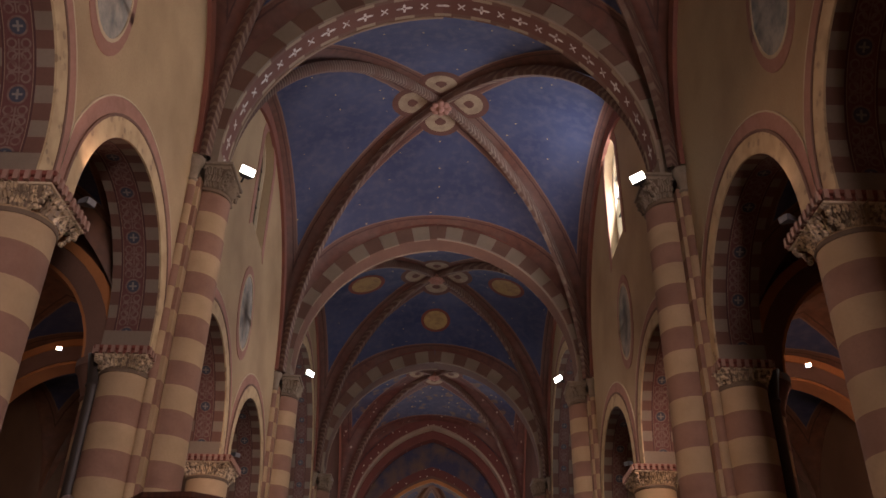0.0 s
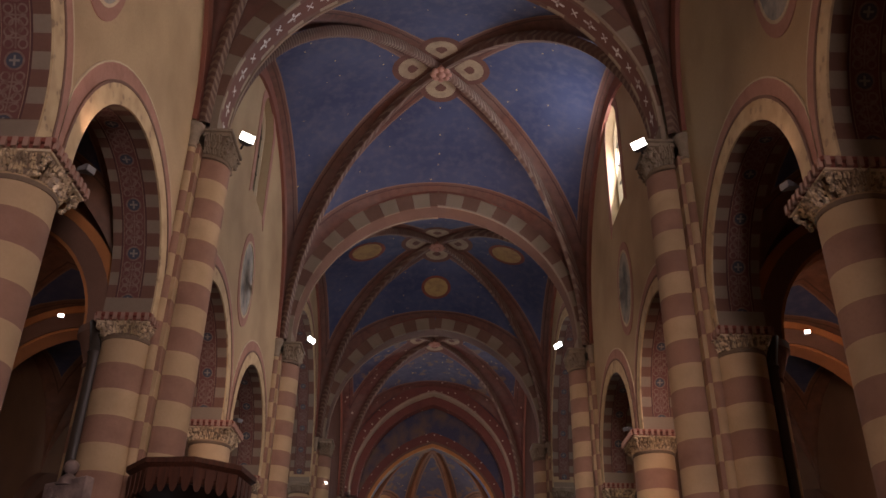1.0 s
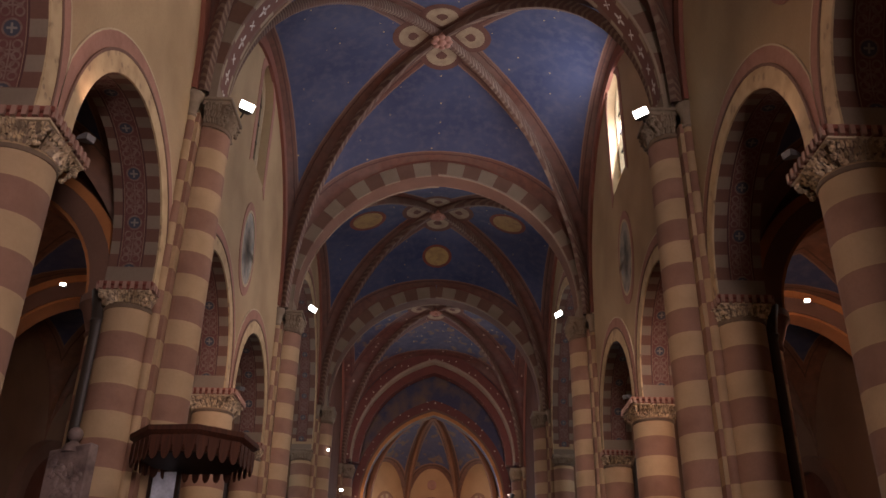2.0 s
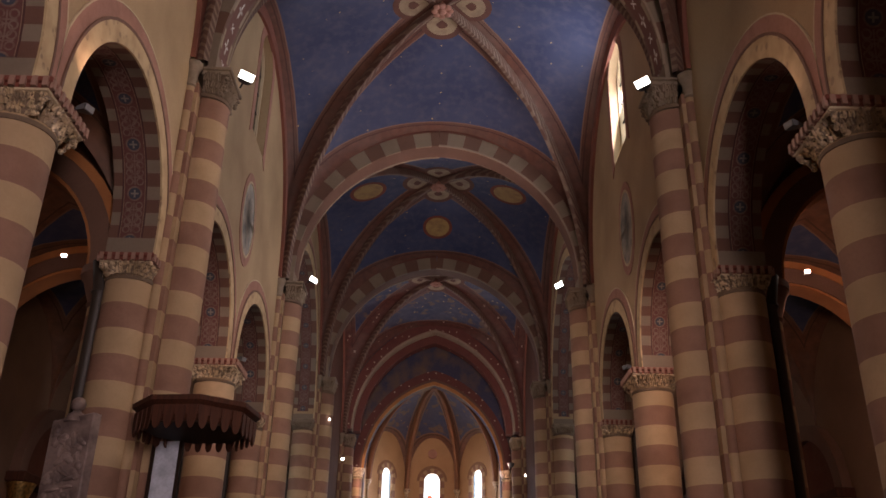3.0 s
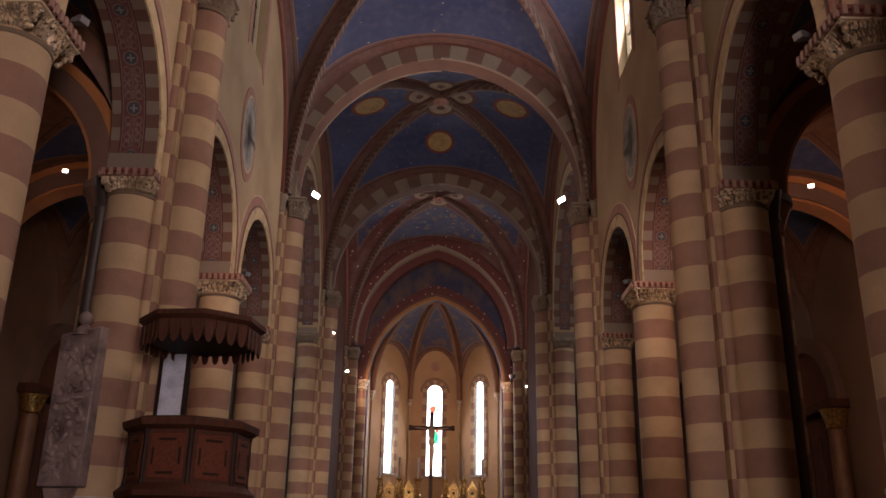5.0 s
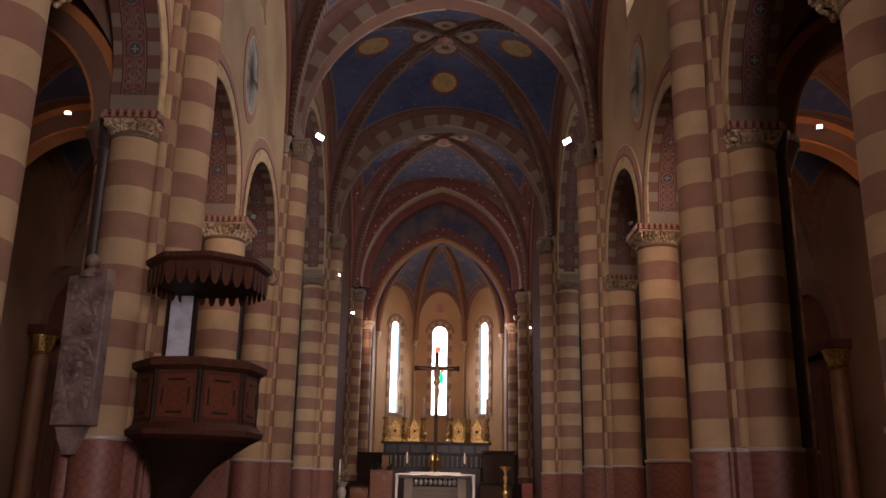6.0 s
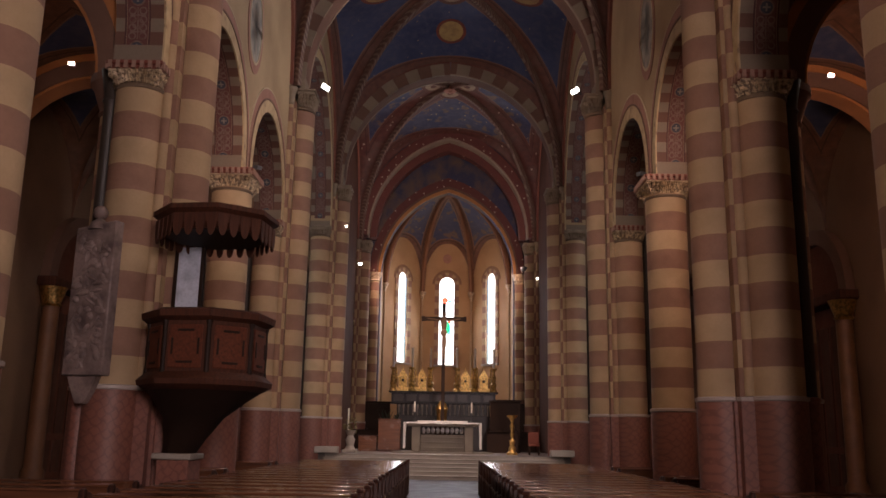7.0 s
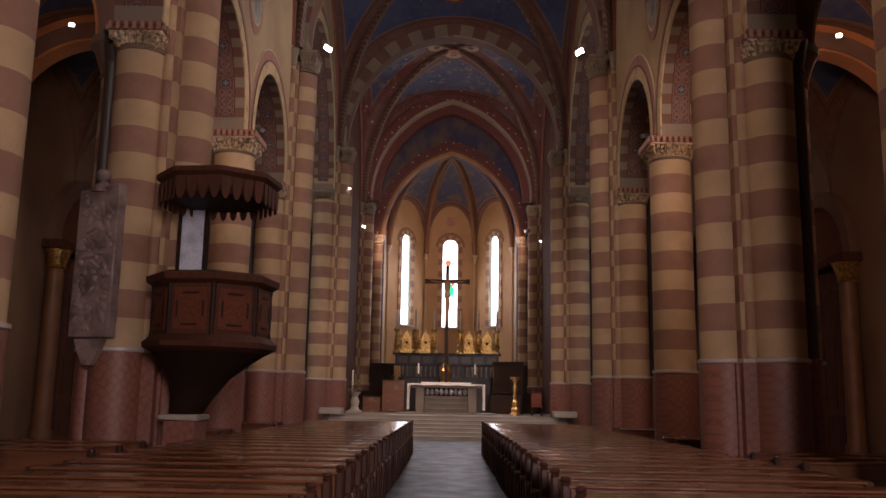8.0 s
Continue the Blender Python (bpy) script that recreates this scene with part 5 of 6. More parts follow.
AISLEVAULT = vault_mat("aisle_vault_paint", 0.0, (0.03, 0.045, 0.10), (0.05, 0.06, 0.11), 0.5, (0.16, 0.07, 0.035))
for sx in (-1, 1):
    cx, half = sx * (XB + XO) / 2, (XO - XB) / 2
    for a, b in zip(BOUND[:-1], BOUND[1:-1]):
        aisle_vault(sx, a, b)
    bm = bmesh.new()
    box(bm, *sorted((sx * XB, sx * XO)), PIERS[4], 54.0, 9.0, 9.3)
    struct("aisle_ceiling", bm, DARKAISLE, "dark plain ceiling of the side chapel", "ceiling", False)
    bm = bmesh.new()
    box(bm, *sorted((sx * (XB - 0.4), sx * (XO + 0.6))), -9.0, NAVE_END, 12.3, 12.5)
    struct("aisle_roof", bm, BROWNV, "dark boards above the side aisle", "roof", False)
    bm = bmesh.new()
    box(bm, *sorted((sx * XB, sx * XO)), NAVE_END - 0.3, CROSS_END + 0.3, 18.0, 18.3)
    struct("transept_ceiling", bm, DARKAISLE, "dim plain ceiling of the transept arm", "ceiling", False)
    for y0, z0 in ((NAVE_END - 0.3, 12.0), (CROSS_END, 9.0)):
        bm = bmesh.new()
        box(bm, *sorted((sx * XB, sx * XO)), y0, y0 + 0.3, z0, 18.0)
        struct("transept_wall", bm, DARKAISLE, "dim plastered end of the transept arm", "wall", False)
    tw = thing("transept_window", "tall round-headed leaded window in the transept", "window", "transept windows", "structure")
    outline = lambda g: [(33.7 - 1.2 + g, 5.5 + g)] + [(33.7 + u, 10.2 + t) for u, t in arc(1.2 - g, 16)] + [(33.7 + 1.2 - g, 5.5 + g)]
    bm = bmesh.new()
    bm.faces.new([bm.verts.new((sx * (XO + 0.36), u, t)) for u, t in outline(0.06)])
    part("pane", bm, PANE, tw).visible_shadow = False
    bm = bmesh.new()
    curve_block(bm, outline(0.1), outline(0.0), lambda u, t, d: (sx * d, u, t), XO + 0.3, XO + 0.42)
    part("window_frame", bm, IRON, tw)
    for z in (6.6, 7.7, 8.8, 9.9):
        bm = bmesh.new()
        box(bm, *sorted((sx * (XO + 0.33), sx * (XO + 0.39))), 32.6, 34.8, z - 0.02, z + 0.02)
        part("saddle_bar", bm, IRON, tw)
    bm = bmesh.new()
    bm.faces.new([bm.verts.new((sx * (XO + 1.6), 33.7 + u, z)) for u, z in ((-3, 4), (3, 4), (3, 13), (-3, 13))])
    tagged(part("backdrop", bm, BACKDROP, None, sm=False), "pale bright sky outside the window", "sky", kind="structure")
    for y in [v for v in BOUND[2:] if v < NAVE_END]:
        ar = thing("aisle_arch", "orange-edged transverse arch across the side aisle", "arch", "aisle arches", "structure")
        for nm, k0, k1, y0, y1, mt in (("brown_band", 0.0, 0.42, -0.35, 0.35, BROWNV), ("orange_band", 0.42, 0.62, -0.38, 0.38, AISLEBAND), ("lower_edge", -0.07, 0.0, -0.3, 0.3, AISLEBAND)):
            bm = bmesh.new()
            curve_block(bm, [(cx + u, Z_CAP + t) for u, t in arc(half - 0.55 + k0, 24)], [(cx + u, Z_CAP + t) for u, t in arc(half - 0.55 + k1, 24)], put, y + y0, y + y1)
            part(nm, bm, mt, ar)
        rs = thing("aisle_respond", "brown striped half column on the aisle wall", "half column", "aisle responds", at=pose(sx * XO, y, 0))
        drums(rs, 0, 0, 0.45, 0.0, Z_CAP - 0.5, seg=14)
        bm = bmesh.new()
        lathe(bm, [(0.45, Z_CAP - 0.5), (0.5, Z_CAP - 0.46), (0.47, Z_CAP - 0.4), (0.62, Z_CAP - 0.1), (0.66, Z_CAP)], 14)
        part("capital", bm, GILT, rs)
    # a portal with a wooden door on the outer wall
    po = thing("aisle_portal", "dark red wooden double door in an arched painted portal", "door", "aisle portals", at=pose(sx * XO, 28.7, 0, 0, 0, 0 if sx > 0 else 180))
    bm = bmesh.new()
    box(bm, -0.16, 0.0, -1.75, 1.75, 0.0, 6.0)
    part("wood_panel", bm, WALNUT_RED, po)
    for y0 in (-1.5, -0.7, 0.1, 0.9):
        for z0, z1 in ((0.4, 1.4), (1.6, 5.4)):
            bm = bmesh.new()
            box(bm, -0.21, -0.15, y0, y0 + 0.6, z0, z1, 0.02)
            part("raised_panel", bm, WALNUT, po)
    for y0 in (-2.1, 2.1):
        bm = bmesh.new()
        lathe(bm, [(0.34, 0.0), (0.34, 0.5), (0.27, 0.6), (0.25, 5.5)], 14, -0.3, y0)
        part("portal_column", bm, MARBLED, po, "orange-brown marbled column")
        bm = bmesh.new()
        lathe(bm, [(0.25, 5.45), (0.31, 5.5), (0.27, 5.56), (0.4, 5.95), (0.44, 6.05)], 14, -0.3, y0)
        part("portal_capital", bm, GOLD, po, "gilded capital")
    bm = bmesh.new()
    box(bm, -0.6, 0.0, -2.6, 2.6, 6.05, 6.35, 0.03)
    part("lintel", bm, WALNUT, po)
    bm = bmesh.new()
    curve_block(bm, [(u, 6.35 + t) for u, t in arc(1.9, 24)], [(u, 6.35 + t) for u, t in arc(2.4, 24)], lambda s, z, d: (d, s, z), -0.3, 0.0)
    part("arch_band", bm, BROWNV, po)
    bm = bmesh.new()
    curve_block(bm, [(u * 0.02, 6.36 + t * 0.02) for u, t in arc(1.9, 24)], [(u, 6.36 + t) for u, t in arc(1.89, 24)], lambda s, z, d: (d, s, z), -0.08, 0.0)
    part("tympanum", bm, WALNUT_RED, po)


# ---- floodlights
def floodlight(at, target, lit=True, size=0.34, roll=0.0):
    ob = thing("floodlight", "small lit floodlight on a wall bracket" if lit else "small grey switched-off floodlight on a bracket", "floodlight", "floodlights")
    ob.matrix_basis = look(at, target, roll)
    bm = bmesh.new()
    s = size
    vs = [[bm.verts.new((x * k, y * k * 0.62, z)) for x, y in ((-s / 2, -s / 2), (s / 2, -s / 2), (s / 2, s / 2), (-s / 2, s / 2))] for k, z in ((0.55, 0.24), (1.0, 0.06), (1.06, 0.0))]
    bm.faces.new(vs[0])
    for a, b in zip(vs, vs[1:]):
        for i in range(4):
            bm.faces.new((a[i], a[(i + 1) % 4], b[(i + 1) % 4], b[i]))
    part("housing", bm, BLACK if lit else GREYPAINT, ob)
    bm = bmesh.new()
    box(bm, -s * 0.5, s * 0.5, -s * 0.30, s * 0.30, -0.02, 0.004, 0.006)
    part("glass", bm, LAMPGLOW if lit else GREYPAINT, ob)
    bm = bmesh.new()
    box(bm, -s * 0.06, s * 0.06, -s * 0.06, s * 0.06, 0.2, 0.2 + s)
    part("bracket", bm, BLACK, ob)
    return ob


GREYPAINT = plaster("grey_lamp_hood", (0.16, 0.16, 0.165), (0.08, 0.08, 0.085), rough=0.45)
floodlight((4.38, 15.42, 12.98), (0.3, 6.0, 12.0), size=0.31, roll=-16)
floodlight((-4.2, 15.42, 12.9), (0.6, 6.0, 12.3), size=0.31, roll=10)
for sx in (-1, 1):
    floodlight((sx * 4.22, 27.4, 13.2), (-sx * 2.5, 18.0, 12.0), size=0.28, roll=-sx * 18)
    floodlight((sx * 7.42, 15.75, 8.72), (sx * 5.0, 5.0, 6.5), size=0.1)
    floodlight((sx * 5.27, 10.95, 9.0), (sx * 2.0, 9.5, 8.3), lit=False, size=0.17)
    floodlight((sx * 5.25, 22.9, 8.9), (sx * 2.0, 20.5, 7.9), lit=False, size=0.17)
floodlight((-5.15, 50.0, 11.6), (0.5, 40, 8.0), size=0.2)
floodlight((4.5, 50.0, 11.55), (4.75, 50.25, 13.6), lit=False, size=0.34)
for p, r in (((-4.72, 39.0, 11.2), 0.05), ((5.3, 50.0, 10.9), 0.05)):
    lb = thing("small_lamp", "tiny lit lamp on the choir wall", "lamp", "choir lamps", at=pose(*p))
    bm = bmesh.new()
    bmesh.ops.create_uvsphere(bm, u_segments=10, v_segments=8, radius=r)
    part("bulb", bm, LAMPGLOW, lb)
    bm = bmesh.new()
    box(bm, *sorted((0.0, math.copysign(0.14, p[0]))), -0.02, 0.02, -0.02, 0.02)
    part("arm", bm, IRON, lb)


# ---- pulpit
def octo(r, z, cut=None):
    return [(r * math.cos(radians(22.5 + 45 * i)), r * math.sin(radians(22.5 + 45 * i)), z) for i in range(8)]


def prism(bm, prof, close=True):
    rings = [[bm.verts.new(c) for c in octo(r, z)] for r, z in prof]
    for a, b in zip(rings, rings[1:]):
        for i in range(8):
            bm.faces.new((a[i], a[(i + 1) % 8], b[(i + 1) % 8], b[i]))
    if close:
        bm.faces.new(rings[0][::-1])
        bm.faces.new(rings[-1])


pu = thing("pulpit", "dark carved walnut octagonal pulpit with a scalloped canopy", "pulpit", at=Matrix.Translation((-3.98, 14.45, -0.16)) @ Matrix.Rotation(radians(-7), 4, "Z") @ Matrix.Diagonal((0.9, 0.9, 1.0, 1)))
bm = bmesh.new()
prism(bm, [(1.06, 2.72), (1.06, 3.62)])
part("body", bm, WALNUT, pu)
for nm, prof in (("top_rail", [(1.1, 3.60), (1.2, 3.66), (1.22, 3.76), (1.12, 3.80)]), ("bottom_moulding", [(1.04, 2.52), (1.2, 2.60), (1.22, 2.68), (1.12, 2.76), (1.08, 2.8)])):
    bm = bmesh.new()
    prism(bm, prof)
    part(nm, bm, WALNUT, pu)
ap = 1.06 * math.cos(radians(22.5))
for i in range(8):
    m = pose(0, 0, 0, 0, 0, 45 * i) @ pose(ap, 0, 3.19)
    bm = bmesh.new()
    box(bm, 0.0, 0.03, -0.31, 0.31, -0.34, 0.34, 0.015)
    pn = part("panel", bm, WALNUT_RED, pu, "reddish inlaid panel", m)
    for y0, y1, z0, z1 in ((-0.15, 0.15, 0.23, 0.27), (-0.15, 0.15, -0.27, -0.23), (-0.26, -0.22, -0.13, 0.13), (0.22, 0.26, -0.13, 0.13)):
        bm = bmesh.new()
        box(bm, 0.028, 0.045, y0, y1, z0, z1, 0.006)
        part("applique", bm, DARKWOOD, pn)
    bm = bmesh.new()
    lathe(bm, [(0.06, 2.78), (0.045, 2.9), (0.055, 3.2), (0.045, 3.5), (0.07, 3.62)], 8, 1.04 * math.cos(radians(22.5 + 45 * i)), 1.04 * math.sin(radians(22.5 + 45 * i)))
    part("corner_post", bm, DARKWOOD, pu)
bm = bmesh.new()
prism(bm, [(0.30, 1.5), (0.38, 1.75), (0.55, 2.1), (0.85, 2.38), (1.06, 2.54)])
for v in bm.verts:
    k = max(0.0, (2.54 - v.co.z) / 1.04)
    v.co.x -= 0.62 * k
    v.co.y += 0.5 * k
part("corbel", bm, DARKWOOD, pu, "dark tapering corbel")
bm = bmesh.new()
box(bm, -0.98, -0.22, 0.1, 0.75, 1.42, 1.52, 0.02)
part("corbel_slab", bm, STONE, pu, "grey stone slab")
bm = bmesh.new()
box(bm, -0.9, -0.28, 0.16, 0.75, 0.16, 1.42, 0.02)
part("support_block", bm, DADO, pu, "red stone support block")
for z, nm, prof in ((0, "canopy", [(1.0, 5.12), (1.08, 5.20), (1.08, 5.36), (1.17, 5.42), (1.17, 5.50), (0.9, 5.56)]),):
    bm = bmesh.new()
    prism(bm, prof)
    cp = part(nm, bm, WALNUT, pu)
bm = bmesh.new()
prism(bm, [(0.94, 5.16), (0.94, 5.10)])
part("canopy_underside", bm, DARKWOOD, pu)
e8 = octo(1.10, 0.0)
for i in range(8):
    a, b = Vector(e8[i]), Vector(e8[(i + 1) % 8])
    for j in range(4):
        c0, c1 = a.lerp(b, j / 4 + 0.025), a.lerp(b, (j + 1) / 4 - 0.025)
        bm = bmesh.new()
        nrm = Vector((c0.x + c1.x, c0.y + c1.y, 0)).normalized() * 0.018
        prof = [(0.0, 5.34), (1.0, 5.34), (1.0, 5.12), (0.92, 5.10), (0.88, 5.04), (0.72, 4.99), (0.5, 4.97), (0.28, 4.99), (0.12, 5.04), (0.08, 5.10), (0.0, 5.12)]
        fr = [bm.verts.new(Vector((*(c0.lerp(c1, t)).xy, z)) + nrm) for t, z in prof]
        bk = [bm.verts.new(Vector((*(c0.lerp(c1, t)).xy, z)) - nrm * 0.2) for t, z in prof]
        bm.faces.new(fr)
        bm.faces.new(bk[::-1])
        for k in range(len(prof)):
            bm.faces.new((fr[k], bk[k], bk[(k + 1) % len(prof)], fr[(k + 1) % len(prof)]))
        part("scallop", bm, WALNUT, cp)
bm = bmesh.new()
box(bm, -1.08, -1.01, 0.62, 0.72, 3.7, 5.12, 0.01)
box(bm, -0.54, -0.47, 0.62, 0.72, 3.7, 5.12, 0.01)
part("back_frame", bm, DARKWOOD, pu)
# bluish reflection of a window, put into the board's base colour
SHEEN = plaster("window_reflection_board", (0.66, 0.70, 0.78), (0.20, 0.22, 0.27), rough=0.3, scale=3.0)
bm = bmesh.new()
box(bm, -1.01, -0.54, 0.64, 0.70, 3.75, 5.1, 0.01)
part("back_board", bm, SHEEN, pu, "back board with a window's bluish reflection in its colour")

# ---- marble relief on the pier
rl = thing("marble_relief", "grey marble relief slab with carved figures, bust above", "relief", at=pose(-6.2, 14.80, 0, 0, 0, -18))
bm = bmesh.new()
box(bm, -0.42, 0.42, 0.0, 0.22, 2.62, 5.22, 0.02)
for v in bm.verts:
    if v.co.z > 4.5:
        v.co.z += 0.12 * (v.co.x + 0.42)
part("slab", bm, RELIEF, rl)
rng = random.Random(4)
bm = bmesh.new()
for i in range(90):
    x, z = rng.uniform(-0.3, 0.3), rng.uniform(2.8, 5.1)
    bmesh.ops.create_uvsphere(bm, u_segments=8, v_segments=6, radius=1.0, matrix=Matrix.Translation((x, -0.01, z)) @ Matrix.Rotation(rng.uniform(0, 3), 4, "Y") @ Matrix.Diagonal((rng.uniform(0.03, 0.07), 0.05, rng.uniform(0.05, 0.15), 1)))
tagged(part("carving", bm, RELIEF, rl, "worn carved shapes"), kind="stuff")
bm = bmesh.new()
bmesh.ops.create_uvsphere(bm, u_segments=12, v_segments=8, radius=0.13, matrix=Matrix.Translation((-0.02, 0.1, 5.5)))
lathe(bm, [(0.2, 5.18), (0.16, 5.3), (0.07, 5.37), (0.06, 5.44)], 12, -0.02, 0.1)
part("bust", bm, RELIEF, rl)
bm = bmesh.new()
vs = [(-0.3, 2.6), (0.3, 2.6), (0.2, 2.35), (0.08, 2.15), (-0.08, 2.15), (-0.2, 2.35)]
f = [bm.verts.new((x, 0.02, z)) for x, z in vs]
k = [bm.verts.new((x, 0.14, z)) for x, z in vs]
bm.faces.new(f)
bm.faces.new(k[::-1])
for i in range(6):
    bm.faces.new((f[i], k[i], k[(i + 1) % 6], f[(i + 1) % 6]))
part("pendant", bm, RELIEF, rl)


# ---- choir furniture
def lathe_thing(name, label, cat, prof, mat, at, seg=16, group=""):
    ob = thing(name, label, cat, group, at=at)
    bm = bmesh.new()
    lathe(bm, prof, seg)
    part("body", bm, mat, ob)
    return ob


WAX = plaster("candle_wax", (0.75, 0.70, 0.60), (0.62, 0.56, 0.46), rough=0.5)
al = thing("altar_table", "stone altar table under a white cloth", "altar", at=pose(-0.1, 42.2, Z_CHOIR))
bm = bmesh.new()
box(bm, -2.4, 2.4, -0.9, 1.4, 0.0, 0.06, 0.01)
part("platform", bm, ALTARSTONE, al)
bm = bmesh.new()
box(bm, -1.7, 1.7, -0.5, 0.5, 1.24, 1.40, 0.01)
part("tabletop", bm, ALTARSTONE, al)
for x in (-1.25, 1.25):
    bm = bmesh.new()
    box(bm, x - 0.2, x + 0.2, -0.42, 0.42, 0.06, 1.24, 0.02)
    part("leg", bm, ALTARSTONE, al)
bm = bmesh.new()
box(bm, -1.05, 1.05, -0.2, 0.3, 0.06, 0.85, 0.02)
part("core", bm, ALTARSTONE, al)
for z in (0.25, 0.5, 0.72):
    bm = bmesh.new()
    box(bm, -1.05, 1.05, -0.26, -0.2, z - 0.03, z + 0.03, 0.01)
    part("moulding", bm, ALTARSTONE, al)
for i in range(9):
    bm = bmesh.new()
    bmesh.ops.create_uvsphere(bm, u_segments=8, v_segments=6, radius=1.0, matrix=Matrix.Translation((-0.9 + 0.225 * i, -0.3, 1.05)) @ Matrix.Diagonal((0.1, 0.06, 0.15, 1)))
    part("carving", bm, SILVER, al)
cl = thing("altar_cloth", "white linen cloth hanging over both altar ends", "cloth", at=pose(-0.1, 42.2, Z_CHOIR))
bm = bmesh.new()
NY = 14
def drape(x, z, i):
    fold = 0.03 * math.sin(i * 2.1) * max(0.0, (1.43 - z) / 1.2)
    return x + math.copysign(fold, x)
prof = [(-1.84, 0.2), (-1.80, 0.6), (-1.76, 1.0), (-1.73, 1.40), (-1.70, 1.43), (1.70, 1.43), (1.73, 1.40), (1.76, 1.0), (1.80, 0.6), (1.84, 0.2)]
rows = [[bm.verts.new((drape(x, z, i), -0.57 + 1.14 * i / NY, z)) for i in range(NY + 1)] for x, z in prof]
for a, b in zip(rows, rows[1:]):
    for i in range(NY):
        bm.faces.new((a[i], a[i + 1], b[i + 1], b[i]))
bmesh.ops.solidify(bm, geom=bm.faces[:], thickness=0.015)
part("linen", bm, CLOTH, cl)
for x0, x1, z0 in ((-1.72, 1.72, 1.36), (-1.85, -1.74, 0.22), (1.74, 1.85, 0.22)):
    bm = bmesh.new()
    n_ = 24
    top = [bm.verts.new((x0 + (x1 - x0) * i / n_, -0.585, 1.42)) for i in range(n_ + 1)]
    low = [bm.verts.new((x0 + (x1 - x0) * i / n_, -0.60 - 0.02 * math.sin(i * 1.3), z0 + 0.015 * math.sin(i * 0.9))) for i in range(n_ + 1)]
    for i in range(n_):
        bm.faces.new((top[i], top[i + 1], low[i + 1], low[i]))
    bmesh.ops.solidify(bm, geom=bm.faces[:], thickness=0.012)
    part("flap", bm, CLOTH, cl)
bm = bmesh.new()
box(bm, -1.2, 1.2, -0.4, 0.1, 1.44, 1.5, 0.01)
part("runner", bm, CLOTH, cl)
for x in (-1.45, 1.28):
    cs = lathe_thing("candlestick", "dark altar candlestick with a white candle", "candlestick", [(0.1, 0), (0.1, 0.03), (0.02, 0.08), (0.02, 0.42), (0.06, 0.46)], BLACK, pose(x, 42.1, Z_CHOIR + 1.44), 10, "altar candlesticks")
    bm = bmesh.new()
    lathe(bm, [(0.04, 0.46), (0.04, 0.95), (0.0, 0.96)], 10)
    part("candle", bm, WAX, cs)
tb = lathe_thing("gilt_shrine", "small gilded domed shrine on a dark base", "shrine", [(0.3, 0), (0.32, 0.12), (0.24, 0.2), (0.26, 0.7), (0.32, 0.75), (0.22, 1.0), (0.06, 1.2), (0.0, 1.32)], GOLD, pose(-0.15, 44.0, Z_CHOIR + 1.35))
bm = bmesh.new()
box(bm, -0.4, 0.4, -0.4, 0.4, -1.35, 0.0)
part("pedestal", bm, DARKWOOD, tb)

cr = thing("crucifix", "tall dark standing crucifix with a carved figure", "crucifix", at=pose(-0.12, 43.2, Z_CHOIR))
bm = bmesh.new()
box(bm, -0.09, 0.09, -0.06, 0.06, 0.0, 7.35, 0.01)
part("post", bm, DARKWOOD, cr)
bm = bmesh.new()
box(bm, -1.05, 1.05, -0.05, 0.05, 6.45, 6.65, 0.01)
for sx in (-1, 1):
    box(bm, sx * 1.05 - 0.08, sx * 1.05 + 0.08, -0.06, 0.06, 6.43, 6.68, 0.02)
part("crossbeam", bm, DARKWOOD, cr)
bm = bmesh.new()
for (x, z, rx, rz) in ((0, 6.75, 0.11, 0.15), (0, 6.3, 0.17, 0.36), (0, 5.85, 0.17, 0.2), (0.02, 5.4, 0.13, 0.4), (0, 4.85, 0.09, 0.36)):
    bmesh.ops.create_uvsphere(bm, u_segments=10, v_segments=8, radius=1.0, matrix=Matrix.Translation((x, -0.14, z)) @ Matrix.Diagonal((rx, 0.11, rz, 1)))
for sx in (-1, 1):
    bmesh.ops.create_uvsphere(bm, u_segments=8, v_segments=6, radius=1.0, matrix=Matrix.Translation((sx * 0.45, -0.12, 6.5)) @ Matrix.Rotation(-sx * 0.12, 4, "Y") @ Matrix.Diagonal((0.42, 0.05, 0.05, 1)))
part("carved_figure", bm, plaster("dark_polychrome", (0.20, 0.12, 0.07), (0.1, 0.06, 0.04)), cr)
bm = bmesh.new()
box(bm, -0.35, 0.35, -0.35, 0.35, 0.0, 0.25, 0.03)
part("foot", bm, DARKWOOD, cr)

ha = thing("high_altar", "dark grey marble high altar with carved arcade tier", "altar", at=pose(-0.1, 49.6, Z_CHOIR))
BLACKMARBLE = plaster("dark_marble", (0.035, 0.03, 0.028), (0.018, 0.015, 0.014), rough=0.35, spec=0.25)
for nm, x, y0, y1, z0, z1, mt in (("base", 2.7, -0.6, 0.8, 0, 1.9, BLACKMARBLE), ("lower_tier", 2.62, -0.1, 0.9, 1.9, 2.55, BLACKMARBLE), ("shelf", 3.0, -0.15, 1.0, 2.55, 2.62, BLACKMARBLE), ("upper_tier", 2.95, 0.1, 1.0, 2.62, 3.18, BLACKMARBLE), ("top_shelf", 3.1, 0.0, 1.0, 3.18, 3.28, BLACKMARBLE)):
    bm = bmesh.new()
    box(bm, -x, x, y0, y1, z0, z1, 0.015)
    part(nm, bm, mt, ha)
for i in range(20):
    bm = bmesh.new()
    x = -2.5 + 5.0 * i / 19
    lathe(bm, [(0.03, 1.93), (0.05, 1.97), (0.035, 2.05), (0.04, 2.35), (0.06, 2.42), (0.06, 2.52)], 8, x, -0.14)
    part("baluster", bm, STONE, ha)
